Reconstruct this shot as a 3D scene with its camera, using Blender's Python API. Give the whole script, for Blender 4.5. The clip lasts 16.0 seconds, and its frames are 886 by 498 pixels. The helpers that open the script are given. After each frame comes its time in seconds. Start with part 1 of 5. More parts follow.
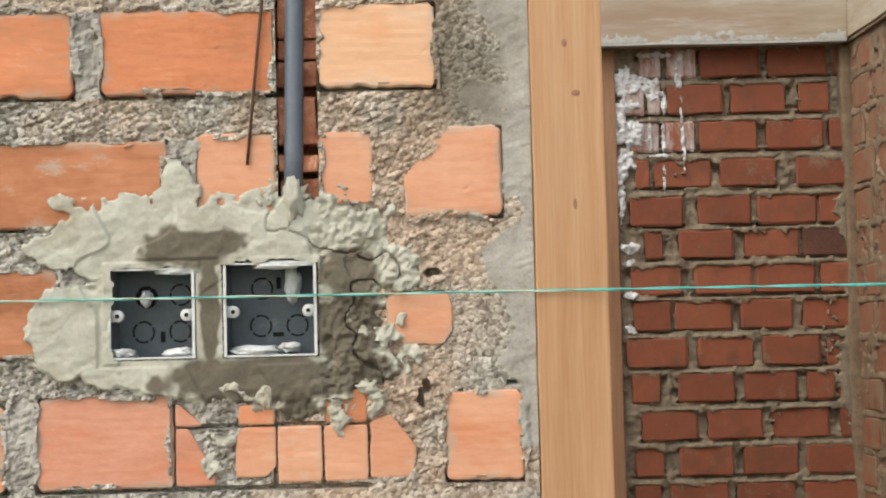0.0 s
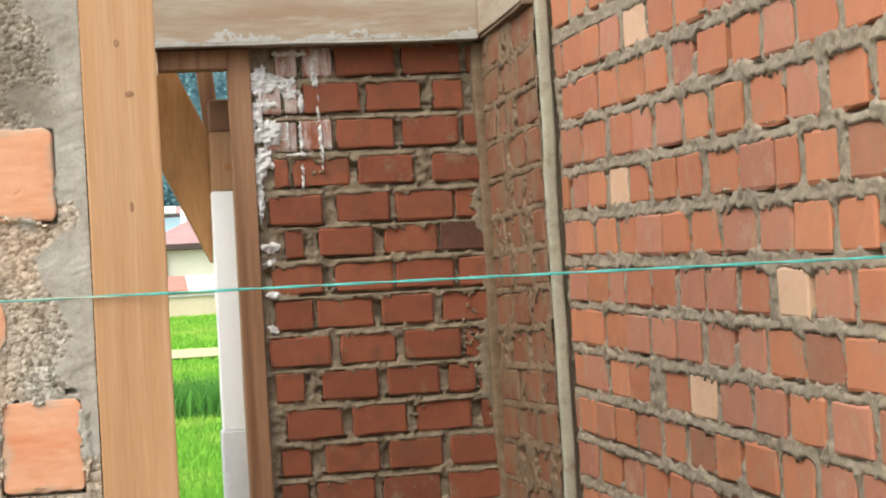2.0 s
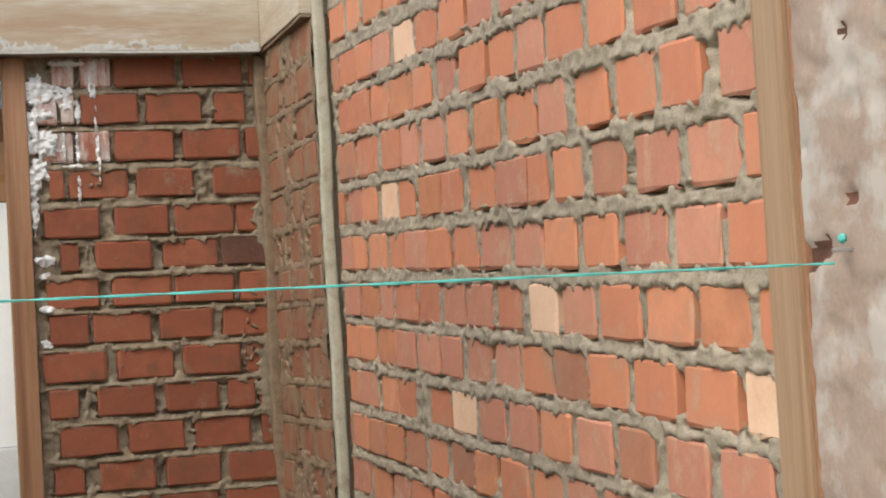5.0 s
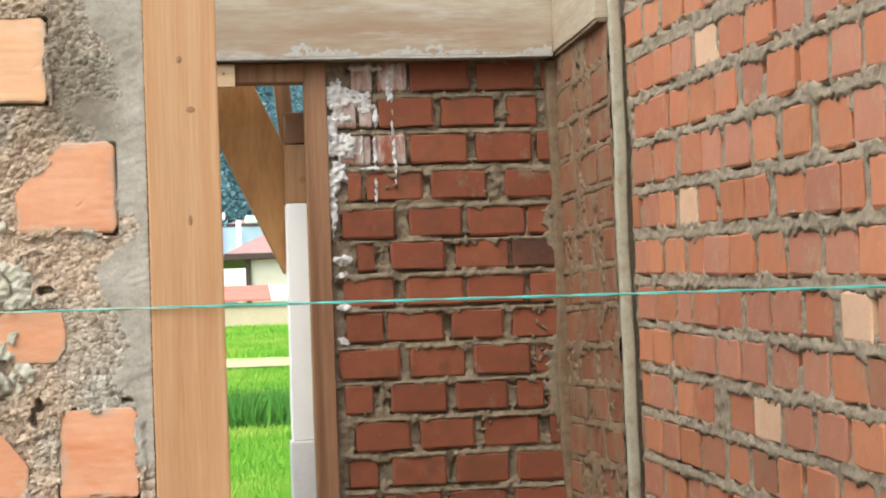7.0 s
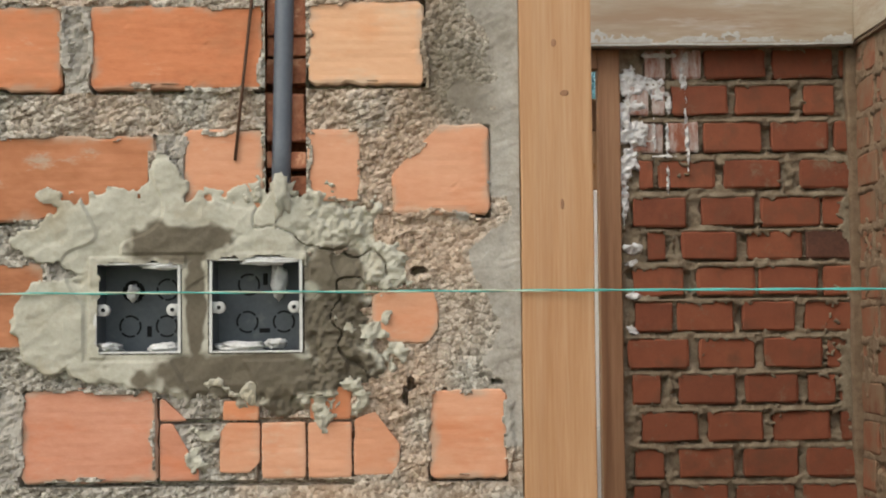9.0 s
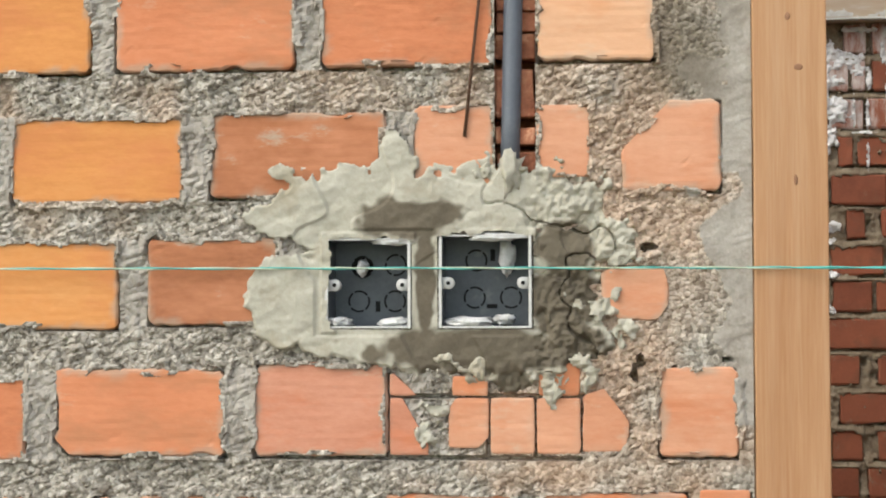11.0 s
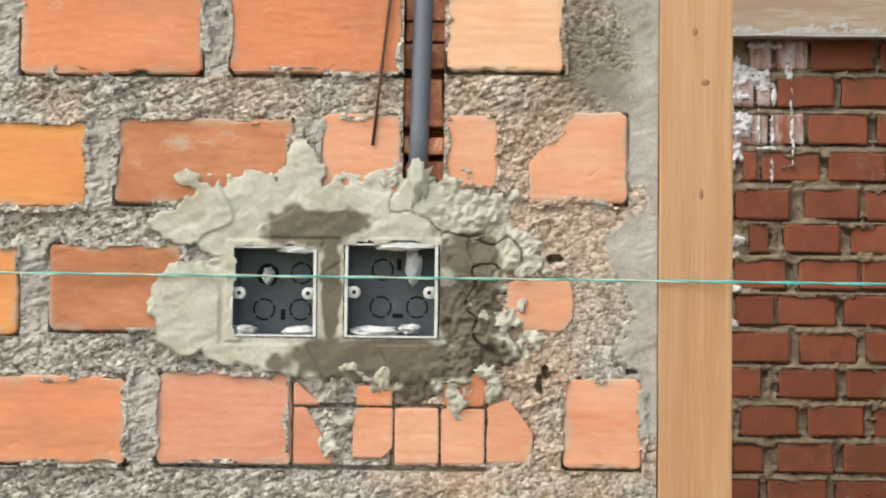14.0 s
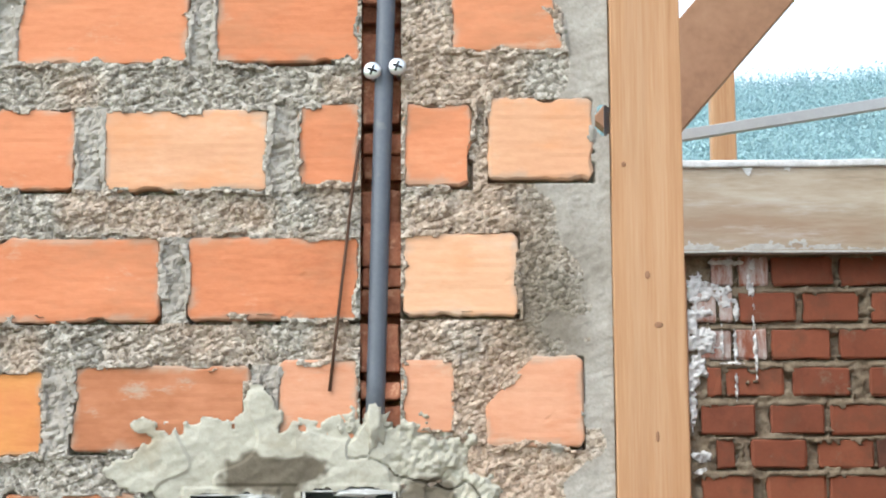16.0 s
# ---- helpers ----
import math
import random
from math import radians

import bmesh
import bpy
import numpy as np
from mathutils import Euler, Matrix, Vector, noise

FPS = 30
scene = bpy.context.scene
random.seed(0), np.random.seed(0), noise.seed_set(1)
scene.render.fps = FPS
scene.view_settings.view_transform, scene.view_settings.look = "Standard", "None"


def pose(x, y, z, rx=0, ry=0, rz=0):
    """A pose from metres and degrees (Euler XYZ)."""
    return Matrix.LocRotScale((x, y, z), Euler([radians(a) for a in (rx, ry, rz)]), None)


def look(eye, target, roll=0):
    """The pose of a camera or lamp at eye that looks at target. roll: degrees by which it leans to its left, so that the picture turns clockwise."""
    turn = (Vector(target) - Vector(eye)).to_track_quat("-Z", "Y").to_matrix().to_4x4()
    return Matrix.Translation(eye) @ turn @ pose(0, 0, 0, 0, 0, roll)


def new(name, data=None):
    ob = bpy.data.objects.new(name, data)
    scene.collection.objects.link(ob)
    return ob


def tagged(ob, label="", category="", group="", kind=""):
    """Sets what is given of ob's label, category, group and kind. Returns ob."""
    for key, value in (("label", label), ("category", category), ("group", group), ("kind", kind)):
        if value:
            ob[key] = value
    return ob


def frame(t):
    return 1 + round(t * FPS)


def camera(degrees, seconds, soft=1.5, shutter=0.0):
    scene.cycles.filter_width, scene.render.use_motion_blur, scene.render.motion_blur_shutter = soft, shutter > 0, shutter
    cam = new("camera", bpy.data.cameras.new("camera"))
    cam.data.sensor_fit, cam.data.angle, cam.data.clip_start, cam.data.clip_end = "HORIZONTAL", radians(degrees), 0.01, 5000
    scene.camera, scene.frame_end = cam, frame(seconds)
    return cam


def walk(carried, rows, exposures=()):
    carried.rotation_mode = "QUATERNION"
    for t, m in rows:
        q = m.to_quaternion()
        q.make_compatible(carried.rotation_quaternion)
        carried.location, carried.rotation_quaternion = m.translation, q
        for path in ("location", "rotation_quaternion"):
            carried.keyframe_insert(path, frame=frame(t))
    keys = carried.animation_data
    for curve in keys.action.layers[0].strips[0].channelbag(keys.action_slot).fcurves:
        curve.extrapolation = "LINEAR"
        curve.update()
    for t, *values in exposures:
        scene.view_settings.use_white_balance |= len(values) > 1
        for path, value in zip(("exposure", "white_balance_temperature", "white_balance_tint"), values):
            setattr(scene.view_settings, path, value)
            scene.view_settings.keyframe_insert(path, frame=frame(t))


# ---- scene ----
cam = camera(29.24, 16.0, soft=2.0)
PATH = [
    (0, look((-0.1389, -1.9020, 1.3154), (-0.1015, 0.0951, 1.4174), -1.36)),
    (0.5, look((-0.1026, -1.8995, 1.3159), (0.0059, 0.0955, 1.4063), -2.28)),
    (1, look((-0.0724, -1.8953, 1.3154), (0.0889, 0.0963, 1.4021), -2.95)),
    (1.5, look((-0.0331, -1.8998, 1.3134), (0.2360, 0.0804, 1.3942), -3.15)),
    (2, look((0.0154, -1.9011, 1.3134), (0.4051, 0.0588, 1.3987), -3.44)),
    (2.5, look((0.0487, -1.9077, 1.3069), (0.5224, 0.0333, 1.3974), -3.43)),
    (3, look((0.0855, -1.9141, 1.3039), (0.6499, 0.0029, 1.3850), -3.22)),
    (3.2, look((0.0967, -1.9227, 1.2977), (0.6965, -0.0164, 1.3781), -3.20)),
    (5.3, look((0.1382, -1.9128, 1.3098), (0.7200, -0.0015, 1.4007), -3.37)),
    (5.5, look((0.1276, -1.9136, 1.3109), (0.6813, 0.0062, 1.3980), -3.25)),
    (6, look((0.1077, -1.9110, 1.3128), (0.5741, 0.0313, 1.4136), -2.98)),
    (6.5, look((0.0823, -1.9232, 1.3156), (0.4814, 0.0337, 1.4212), -2.69)),
    (7, look((0.0458, -1.9255, 1.3164), (0.3393, 0.0500, 1.4221), -2.18)),
    (7.5, look((0.0084, -1.9180, 1.3143), (0.2521, 0.0648, 1.4101), -1.11)),
    (8, look((-0.0406, -1.9133, 1.3151), (0.0939, 0.0796, 1.4168), -0.68)),
    (8.5, look((-0.0725, -1.9075, 1.3184), (0.0016, 0.0889, 1.4116), -0.78)),
    (9, look((-0.1084, -1.9029, 1.3166), (-0.0871, 0.0946, 1.4154), -0.55)),
    (9.5, look((-0.1455, -1.9046, 1.3190), (-0.2173, 0.0901, 1.4228), -0.24)),
    (10, look((-0.1664, -1.9030, 1.3175), (-0.3168, 0.0886, 1.3972), -0.37)),
    (10.2, look((-0.1713, -1.9037, 1.3160), (-0.3506, 0.0859, 1.3887), -0.22)),
    (12.3, look((-0.1797, -1.8939, 1.3140), (-0.3220, 0.0990, 1.3904), 0.64)),
    (12.5, look((-0.1788, -1.8939, 1.3130), (-0.2984, 0.1007, 1.3832), 0.51)),
    (13, look((-0.1752, -1.8948, 1.3158), (-0.2424, 0.1026, 1.3932), 0.70)),
    (13.5, look((-0.1727, -1.8969, 1.3180), (-0.2323, 0.1004, 1.4022), 0.60)),
    (14, look((-0.1776, -1.8962, 1.3168), (-0.2438, 0.1009, 1.4009), 0.62)),
    (14.5, look((-0.1733, -1.8899, 1.3252), (-0.2359, 0.1065, 1.4285), 0.16)),
    (15, look((-0.1646, -1.8902, 1.3360), (-0.2126, 0.1038, 1.4839), -0.31)),
    (15.5, look((-0.1639, -1.8994, 1.3520), (-0.1945, 0.0871, 1.5819), -0.14)),
    (16, look((-0.1607, -1.9084, 1.3657), (-0.1938, 0.0658, 1.6841), -0.14)),
]
walk(cam, PATH, [(0, 1.03, 6400, 4), (0.5, 0.96, 6400, 4), (1, 0.78, 6550, 4), (1.5, 0.97, 6600, 4), (2.5, 1.3, 6450, 4), (5.3, 1.2, 6350, 4), (6, 1.29, 6350, 4), (7, 1.2, 6500, 4), (8.5, 0.87, 6600, 4), (9, 0.71, 6600, 4), (9.5, 0.98, 6450, 4), (12.5, 1.05, 6400, 4), (13.5, 1.11, 6400, 4), (14.5, 1.17, 6400, 4), (16, 1.29, 5900, 3)])

# ---- light: bright overcast sky, a soft sun from behind and above ----
SUN_EL, SUN_AZ = radians(48), radians(231)
world = bpy.data.worlds.new("sky")
scene.world = world
world.use_nodes = True
wn = world.node_tree
sky = wn.nodes.new("ShaderNodeTexSky")
sky.sky_type = "NISHITA"
sky.sun_disc = False
sky.sun_elevation, sky.sun_rotation = SUN_EL, SUN_AZ
sky.air_density, sky.dust_density, sky.ozone_density = 1.0, 4.0, 0.6
cloud = wn.nodes.new("ShaderNodeMix")
cloud.data_type, cloud.blend_type = "RGBA", "ADD"
cloud.inputs[0].default_value = 1.0
cloud.inputs[7].default_value = (5.2, 5.3, 5.4, 1)
wn.links.new(sky.outputs[0], cloud.inputs[6])
wn.links.new(cloud.outputs[2], wn.nodes["Background"].inputs[0])
wn.nodes["Background"].inputs[1].default_value = 0.10
sun_data = bpy.data.lights.new("sun", "SUN")
sun_data.energy, sun_data.angle, sun_data.color = 0.44, radians(30), (1.0, 0.96, 0.9)
sun = new("sun", sun_data)
sun_way = Vector((math.sin(SUN_AZ) * math.cos(SUN_EL), math.cos(SUN_AZ) * math.cos(SUN_EL), math.sin(SUN_EL)))
sun.matrix_world = look(sun_way * 30, (0, 0, 0))


# ---- materials ----
def material(name, stops, rough=0.85, scale=40.0, fine=260.0, bump=0.3, dist=0.004, metal=0.0, per_piece=0.0,
             stain=None, stain_scale=6.0, stain_at=(0.55, 0.7), stretch=(1, 1, 1), voro=0.0, spec=0.3, smear=None, smear_scale=16.0, smear_at=(0.6, 0.68), tones=()):
    """Procedural surface: stops are colours from dark to light, mixed by grain and, with per_piece, by the piece."""
    m = bpy.data.materials.new(name)
    m.use_nodes = True
    nt = m.node_tree
    bs = nt.nodes["Principled BSDF"]
    bs.inputs["Roughness"].default_value = rough
    bs.inputs["Metallic"].default_value = metal
    bs.inputs["Specular IOR Level"].default_value = spec
    geo = nt.nodes.new("ShaderNodeNewGeometry")
    mp = nt.nodes.new("ShaderNodeMapping")
    mp.inputs["Scale"].default_value = stretch
    nt.links.new(geo.outputs["Position"], mp.inputs[0])

    def tex(sc, detail=4.0, r=0.6):
        n = nt.nodes.new("ShaderNodeTexNoise")
        n.inputs["Scale"].default_value, n.inputs["Detail"].default_value, n.inputs["Roughness"].default_value = sc, detail, r
        nt.links.new(mp.outputs[0], n.inputs["Vector"])
        return n.outputs[0]

    def mth(op, a, b):
        n = nt.nodes.new("ShaderNodeMath")
        n.operation = op
        for k, v in enumerate((a, b)):
            if isinstance(v, (int, float)):
                n.inputs[k].default_value = v
            else:
                nt.links.new(v, n.inputs[k])
        return n.outputs[0]

    a, b = tex(scale), tex(fine, 3.0, 0.7)
    f = mth("ADD", mth("MULTIPLY", a, 0.6), mth("MULTIPLY", b, 0.4))
    height = f
    if voro:
        v = nt.nodes.new("ShaderNodeTexVoronoi")
        v.inputs["Scale"].default_value = voro
        nt.links.new(mp.outputs[0], v.inputs["Vector"])
        sep = nt.nodes.new("ShaderNodeSeparateColor")
        nt.links.new(v.outputs["Color"], sep.inputs[0])
        f = mth("ADD", mth("MULTIPLY", f, 0.6), mth("MULTIPLY", sep.outputs[0], 0.4))
        height = mth("ADD", height, mth("MULTIPLY", mth("SUBTRACT", 1.0, v.outputs["Distance"]), 0.5))
    f = mth("MULTIPLY_ADD", f, 2.2)
    f.node.inputs[2].default_value = -0.6
    if per_piece:
        info = nt.nodes.new("ShaderNodeObjectInfo")
        f = mth("ADD", mth("MULTIPLY", f, 1 - per_piece), mth("MULTIPLY", info.outputs["Random"], per_piece))
    ramp = nt.nodes.new("ShaderNodeValToRGB")
    els = ramp.color_ramp.elements
    while len(els) < len(stops):
        els.new(0.5)
    for k, c in enumerate(stops):
        els[k].position = k / (len(stops) - 1)
        els[k].color = (*c, 1)
    nt.links.new(f, ramp.inputs[0])
    col = ramp.outputs[0]
    if stain:
        sn = tex(stain_scale, 5.0, 0.65)
        sr = nt.nodes.new("ShaderNodeMapRange")
        sr.inputs[1].default_value, sr.inputs[2].default_value = stain_at
        nt.links.new(sn, sr.inputs[0])
        mx = nt.nodes.new("ShaderNodeMix")
        mx.data_type = "RGBA"
        nt.links.new(sr.outputs[0], mx.inputs[0])
        nt.links.new(col, mx.inputs[6])
        mx.inputs[7].default_value = (*stain, 1)
        col = mx.outputs[2]
    if smear:
        sr = nt.nodes.new("ShaderNodeMapRange")
        sr.inputs[1].default_value, sr.inputs[2].default_value = smear_at
        nt.links.new(tex(smear_scale, 6.0, 0.72), sr.inputs[0])
        mx = nt.nodes.new("ShaderNodeMix")
        mx.data_type = "RGBA"
        nt.links.new(sr.outputs[0], mx.inputs[0])
        nt.links.new(col, mx.inputs[6])
        mx.inputs[7].default_value = (*smear, 1)
        col = mx.outputs[2]
    for attr, dark, light in tones:
        at = nt.nodes.new("ShaderNodeAttribute")
        at.attribute_name = attr
        own = nt.nodes.new("ShaderNodeMix")
        own.data_type = "RGBA"
        nt.links.new(f, own.inputs[0])
        own.inputs[6].default_value, own.inputs[7].default_value = (*dark, 1), (*light, 1)
        mx = nt.nodes.new("ShaderNodeMix")
        mx.data_type = "RGBA"
        nt.links.new(at.outputs["Fac"], mx.inputs[0])
        nt.links.new(col, mx.inputs[6])
        nt.links.new(own.outputs[2], mx.inputs[7])
        col = mx.outputs[2]
    nt.links.new(col, bs.inputs["Base Color"])
    bp = nt.nodes.new("ShaderNodeBump")
    bp.inputs["Strength"].default_value, bp.inputs["Distance"].default_value = bump, dist
    nt.links.new(height, bp.inputs["Height"])
    nt.links.new(bp.outputs[0], bs.inputs["Normal"])
    return m


BLOCK = material("orange_clay_block", [(0.335, 0.109, 0.0477), (0.478, 0.172, 0.0794), (0.539, 0.213, 0.106), (0.579, 0.272, 0.149)], 0.85, 13, 120, 0.35, 0.002,
                 per_piece=0.40, stain=(0.387, 0.168, 0.0848), stain_scale=8, stain_at=(0.50, 0.68), stretch=(0.62, 1, 1.45), smear=(0.464, 0.328, 0.232), smear_scale=15, smear_at=(0.595, 0.79), tones=(("edge", (0.29, 0.214, 0.156), (0.455, 0.351, 0.268)),))
BLOCK_PALE = material("pale_clay_block", [(0.478, 0.242, 0.137), (0.578, 0.326, 0.193), (0.637, 0.396, 0.255)], 0.85, 13, 120, 0.35, 0.002, per_piece=0.4,
                      stretch=(0.62, 1, 1.45), stain=(0.548, 0.247, 0.113), stain_scale=8, stain_at=(0.5, 0.68), smear=(0.498, 0.376, 0.275), smear_scale=13, smear_at=(0.56, 0.79), tones=(("edge", (0.299, 0.232, 0.178), (0.468, 0.381, 0.306)),))
BLOCK_GOLD = material("golden_clay_block", [(0.432, 0.16, 0.047), (0.536, 0.226, 0.0705), (0.583, 0.282, 0.103)], 0.85, 13, 120, 0.35, 0.002, per_piece=0.3,
                      stretch=(0.62, 1, 1.45), stain=(0.489, 0.179, 0.0658), stain_scale=8, stain_at=(0.5, 0.68), tones=(("edge", (0.282, 0.221, 0.164), (0.442, 0.362, 0.282)),))
BLOCK_BROWN = material("brown_clay_block", [(0.235, 0.0893, 0.0423), (0.348, 0.136, 0.0639), (0.423, 0.179, 0.0893)], 0.85, 13, 120, 0.35, 0.002, per_piece=0.3,
                       stretch=(0.62, 1, 1.45), stain=(0.442, 0.188, 0.0987), stain_scale=9, stain_at=(0.5, 0.66), smear=(0.395, 0.334, 0.263), smear_scale=13, smear_at=(0.58, 0.71), tones=(("edge", (0.282, 0.221, 0.164), (0.442, 0.362, 0.282)),))
BLOCK_PINK = material("pink_clay_block", [(0.335, 0.13, 0.0761), (0.437, 0.184, 0.112), (0.503, 0.234, 0.152), (0.54, 0.289, 0.203)], 0.85, 13, 120, 0.35, 0.002, per_piece=0.3,
                      stretch=(0.62, 1, 1.45), stain=(0.489, 0.16, 0.0752), stain_scale=9, stain_at=(0.5, 0.66), smear=(0.451, 0.357, 0.273), smear_scale=17, smear_at=(0.63, 0.77), tones=(("edge", (0.282, 0.221, 0.164), (0.442, 0.362, 0.282)),))
BLOCK_SOFT = material("soft_salmon_block", [(0.395, 0.169, 0.0921), (0.498, 0.23, 0.132), (0.545, 0.277, 0.169), (0.583, 0.329, 0.221)], 0.85, 13, 120, 0.35, 0.002, per_piece=0.3,
                      stretch=(0.62, 1, 1.45), stain=(0.479, 0.188, 0.094), stain_scale=9, stain_at=(0.5, 0.66), smear=(0.47, 0.357, 0.263), smear_scale=15, smear_at=(0.58, 0.76), tones=(("edge", (0.282, 0.221, 0.164), (0.442, 0.362, 0.282)),))
RIB = material("broken_clay_rib", [(0.12, 0.042, 0.024), (0.32, 0.12, 0.066), (0.46, 0.21, 0.12)], 0.9, 60, 300, 0.8, 0.004, stain=(0.50, 0.25, 0.15), stain_scale=40, stain_at=(0.55, 0.62))
BRICK_FAR = material("red_brick", [(0.129, 0.0419, 0.0223), (0.194, 0.0606, 0.0318), (0.232, 0.0743, 0.0382), (0.264, 0.0959, 0.0487)], 0.85, 22, 130, 0.3, 0.003,
                     per_piece=0.5, stain=(0.154, 0.0612, 0.0344), stain_scale=13, stain_at=(0.52, 0.70), smear=(0.2, 0.131, 0.0845), smear_scale=14, smear_at=(0.58, 0.70))
BRICK_LIMED = material("limewashed_brick", [(0.19, 0.07, 0.042), (0.25, 0.09, 0.052), (0.30, 0.12, 0.07)], 0.9, 22, 130, 0.4, 0.003,
                       stretch=(1, 1, 0.3), smear=(0.50, 0.46, 0.43), smear_scale=34, smear_at=(0.40, 0.66))
BRICK_SIDE = material("salmon_brick", [(0.294, 0.108, 0.0626), (0.377, 0.144, 0.0825), (0.432, 0.168, 0.0901), (0.466, 0.193, 0.104), (0.51, 0.233, 0.138)], 0.85, 22, 130, 0.3, 0.003,
                      per_piece=0.62, stain=(0.363, 0.15, 0.0917), stain_scale=12, stain_at=(0.50, 0.72), smear=(0.402, 0.228, 0.142), smear_scale=12, smear_at=(0.54, 0.72))
BRICK_ROSE = material("dusty_pink_brick", [(0.284, 0.117, 0.0782), (0.36, 0.152, 0.0994), (0.415, 0.181, 0.118), (0.48, 0.224, 0.147)], 0.88, 22, 130, 0.35, 0.003,
                      per_piece=0.55, stain=(0.327, 0.142, 0.0902), stain_scale=12, stain_at=(0.48, 0.70), smear=(0.437, 0.274, 0.184), smear_scale=12, smear_at=(0.52, 0.72))
BRICK_OCHRE = material("ochre_brick", [(0.3, 0.114, 0.0588), (0.4, 0.164, 0.0833), (0.48, 0.21, 0.113)], 0.88, 22, 130, 0.35, 0.003,
                       per_piece=0.4, stain=(0.33, 0.137, 0.0833), stain_scale=12, stain_at=(0.5, 0.72))
BRICK_SMOKED = material("brown_brick", [(0.243, 0.106, 0.0669), (0.333, 0.143, 0.0851), (0.397, 0.18, 0.109)], 0.88, 22, 130, 0.35, 0.003,
                        per_piece=0.4, stain=(0.282, 0.149, 0.0973), stain_scale=12, stain_at=(0.5, 0.68))
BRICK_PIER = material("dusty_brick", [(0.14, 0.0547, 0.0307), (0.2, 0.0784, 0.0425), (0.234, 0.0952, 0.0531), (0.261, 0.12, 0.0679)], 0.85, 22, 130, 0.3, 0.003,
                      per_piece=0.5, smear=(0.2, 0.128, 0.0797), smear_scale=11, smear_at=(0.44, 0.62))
BRICK_LIGHT = material("cream_brick", [(0.504, 0.302, 0.185), (0.571, 0.37, 0.252), (0.622, 0.437, 0.319)], 0.85, 14, 160, 0.3, 0.003)
BRICK_DARK = material("burnt_brick", [(0.05, 0.025, 0.02), (0.10, 0.045, 0.03), (0.15, 0.06, 0.04)], 0.9, 14, 160, 0.3, 0.003)
MORTAR_NEAR = material("coarse_grey_mortar", [(0.117, 0.102, 0.0822), (0.243, 0.217, 0.18), (0.361, 0.327, 0.281), (0.487, 0.451, 0.395)], 0.95, 60, 380, 0.9, 0.005,
                       voro=210, tones=(("tan", (0.242, 0.161, 0.107), (0.518, 0.393, 0.299)), ("render", (0.271, 0.239, 0.197), (0.424, 0.381, 0.328)), ("damp", (0.0902, 0.0707, 0.0487), (0.18, 0.149, 0.109))))
MORTAR = material("grey_mortar", [(0.125, 0.0968, 0.0691), (0.218, 0.177, 0.129), (0.285, 0.237, 0.179), (0.356, 0.307, 0.241)], 0.95, 40, 260, 0.9, 0.004)
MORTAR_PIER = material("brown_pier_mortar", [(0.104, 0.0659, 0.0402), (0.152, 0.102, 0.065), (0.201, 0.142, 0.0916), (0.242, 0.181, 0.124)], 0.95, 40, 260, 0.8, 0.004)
MORTAR_FAR = material("brown_grey_mortar", [(0.0823, 0.0599, 0.0388), (0.157, 0.12, 0.0806), (0.224, 0.18, 0.126), (0.299, 0.25, 0.187)], 0.95, 30, 200, 0.5, 0.003)
PLASTER = material("fresh_cement_render", [(0.28, 0.259, 0.201), (0.37, 0.349, 0.288), (0.442, 0.42, 0.355)], 0.85, 22, 190, 0.5, 0.003,
                   stain=(0.298, 0.263, 0.197), stain_scale=14, stain_at=(0.53, 0.68), tones=(("damp", (0.0733, 0.0602, 0.0423), (0.143, 0.119, 0.0855)),))
RENDER_GREY = material("smooth_grey_render", [(0.188, 0.164, 0.136), (0.273, 0.244, 0.211), (0.348, 0.32, 0.282), (0.423, 0.395, 0.362)], 0.95, 26, 260, 0.6, 0.003, tones=(("damp", (0.094, 0.0752, 0.0545), (0.188, 0.158, 0.122)),))
YARD = material("bounce_cover_earth", [(0.20, 0.155, 0.115), (0.28, 0.225, 0.17), (0.34, 0.285, 0.22)], 0.95, 1.5, 30, 0.4, 0.01)
STRIP = material("grey_cement_edge", [(0.257, 0.239, 0.185), (0.351, 0.33, 0.26), (0.417, 0.398, 0.321)], 0.9, 12, 150, 0.3, 0.003,
                 stain=(0.228, 0.183, 0.132), stain_scale=11, stain_at=(0.52, 0.68))
WALL_PLASTER = material("patchy_wall_render", [(0.211, 0.145, 0.114), (0.273, 0.202, 0.163), (0.317, 0.251, 0.211)], 0.9, 9, 120, 0.3, 0.003,
                        stain=(0.345, 0.305, 0.272), stain_scale=10, stain_at=(0.48, 0.6))
WOOD_POST = material("yellow_sawn_pine", [(0.244, 0.115, 0.0489), (0.338, 0.174, 0.0818), (0.395, 0.222, 0.115), (0.442, 0.274, 0.155)], 0.65, 46, 320, 0.22, 0.0014,
                     stretch=(1, 1, 0.035), stain=(0.273, 0.122, 0.0517), stain_scale=26, stain_at=(0.51, 0.74), smear=(0.442, 0.291, 0.179), smear_scale=19, smear_at=(0.50, 0.74))
WOOD_RED = material("red_brown_frame_wood", [(0.17, 0.0839, 0.043), (0.255, 0.133, 0.0717), (0.316, 0.185, 0.104)], 0.7, 70, 400, 0.25, 0.0015, stretch=(1, 1, 0.03), stain=(0.166, 0.0799, 0.0401), stain_scale=30, stain_at=(0.5, 0.7))
WOOD_RAFTER = material("dark_shaded_wood", [(0.156, 0.0754, 0.0415), (0.23, 0.117, 0.0641), (0.279, 0.151, 0.0868)], 0.7, 20, 100, 0.2, 0.0015, stretch=(0.3, 1, 0.3))
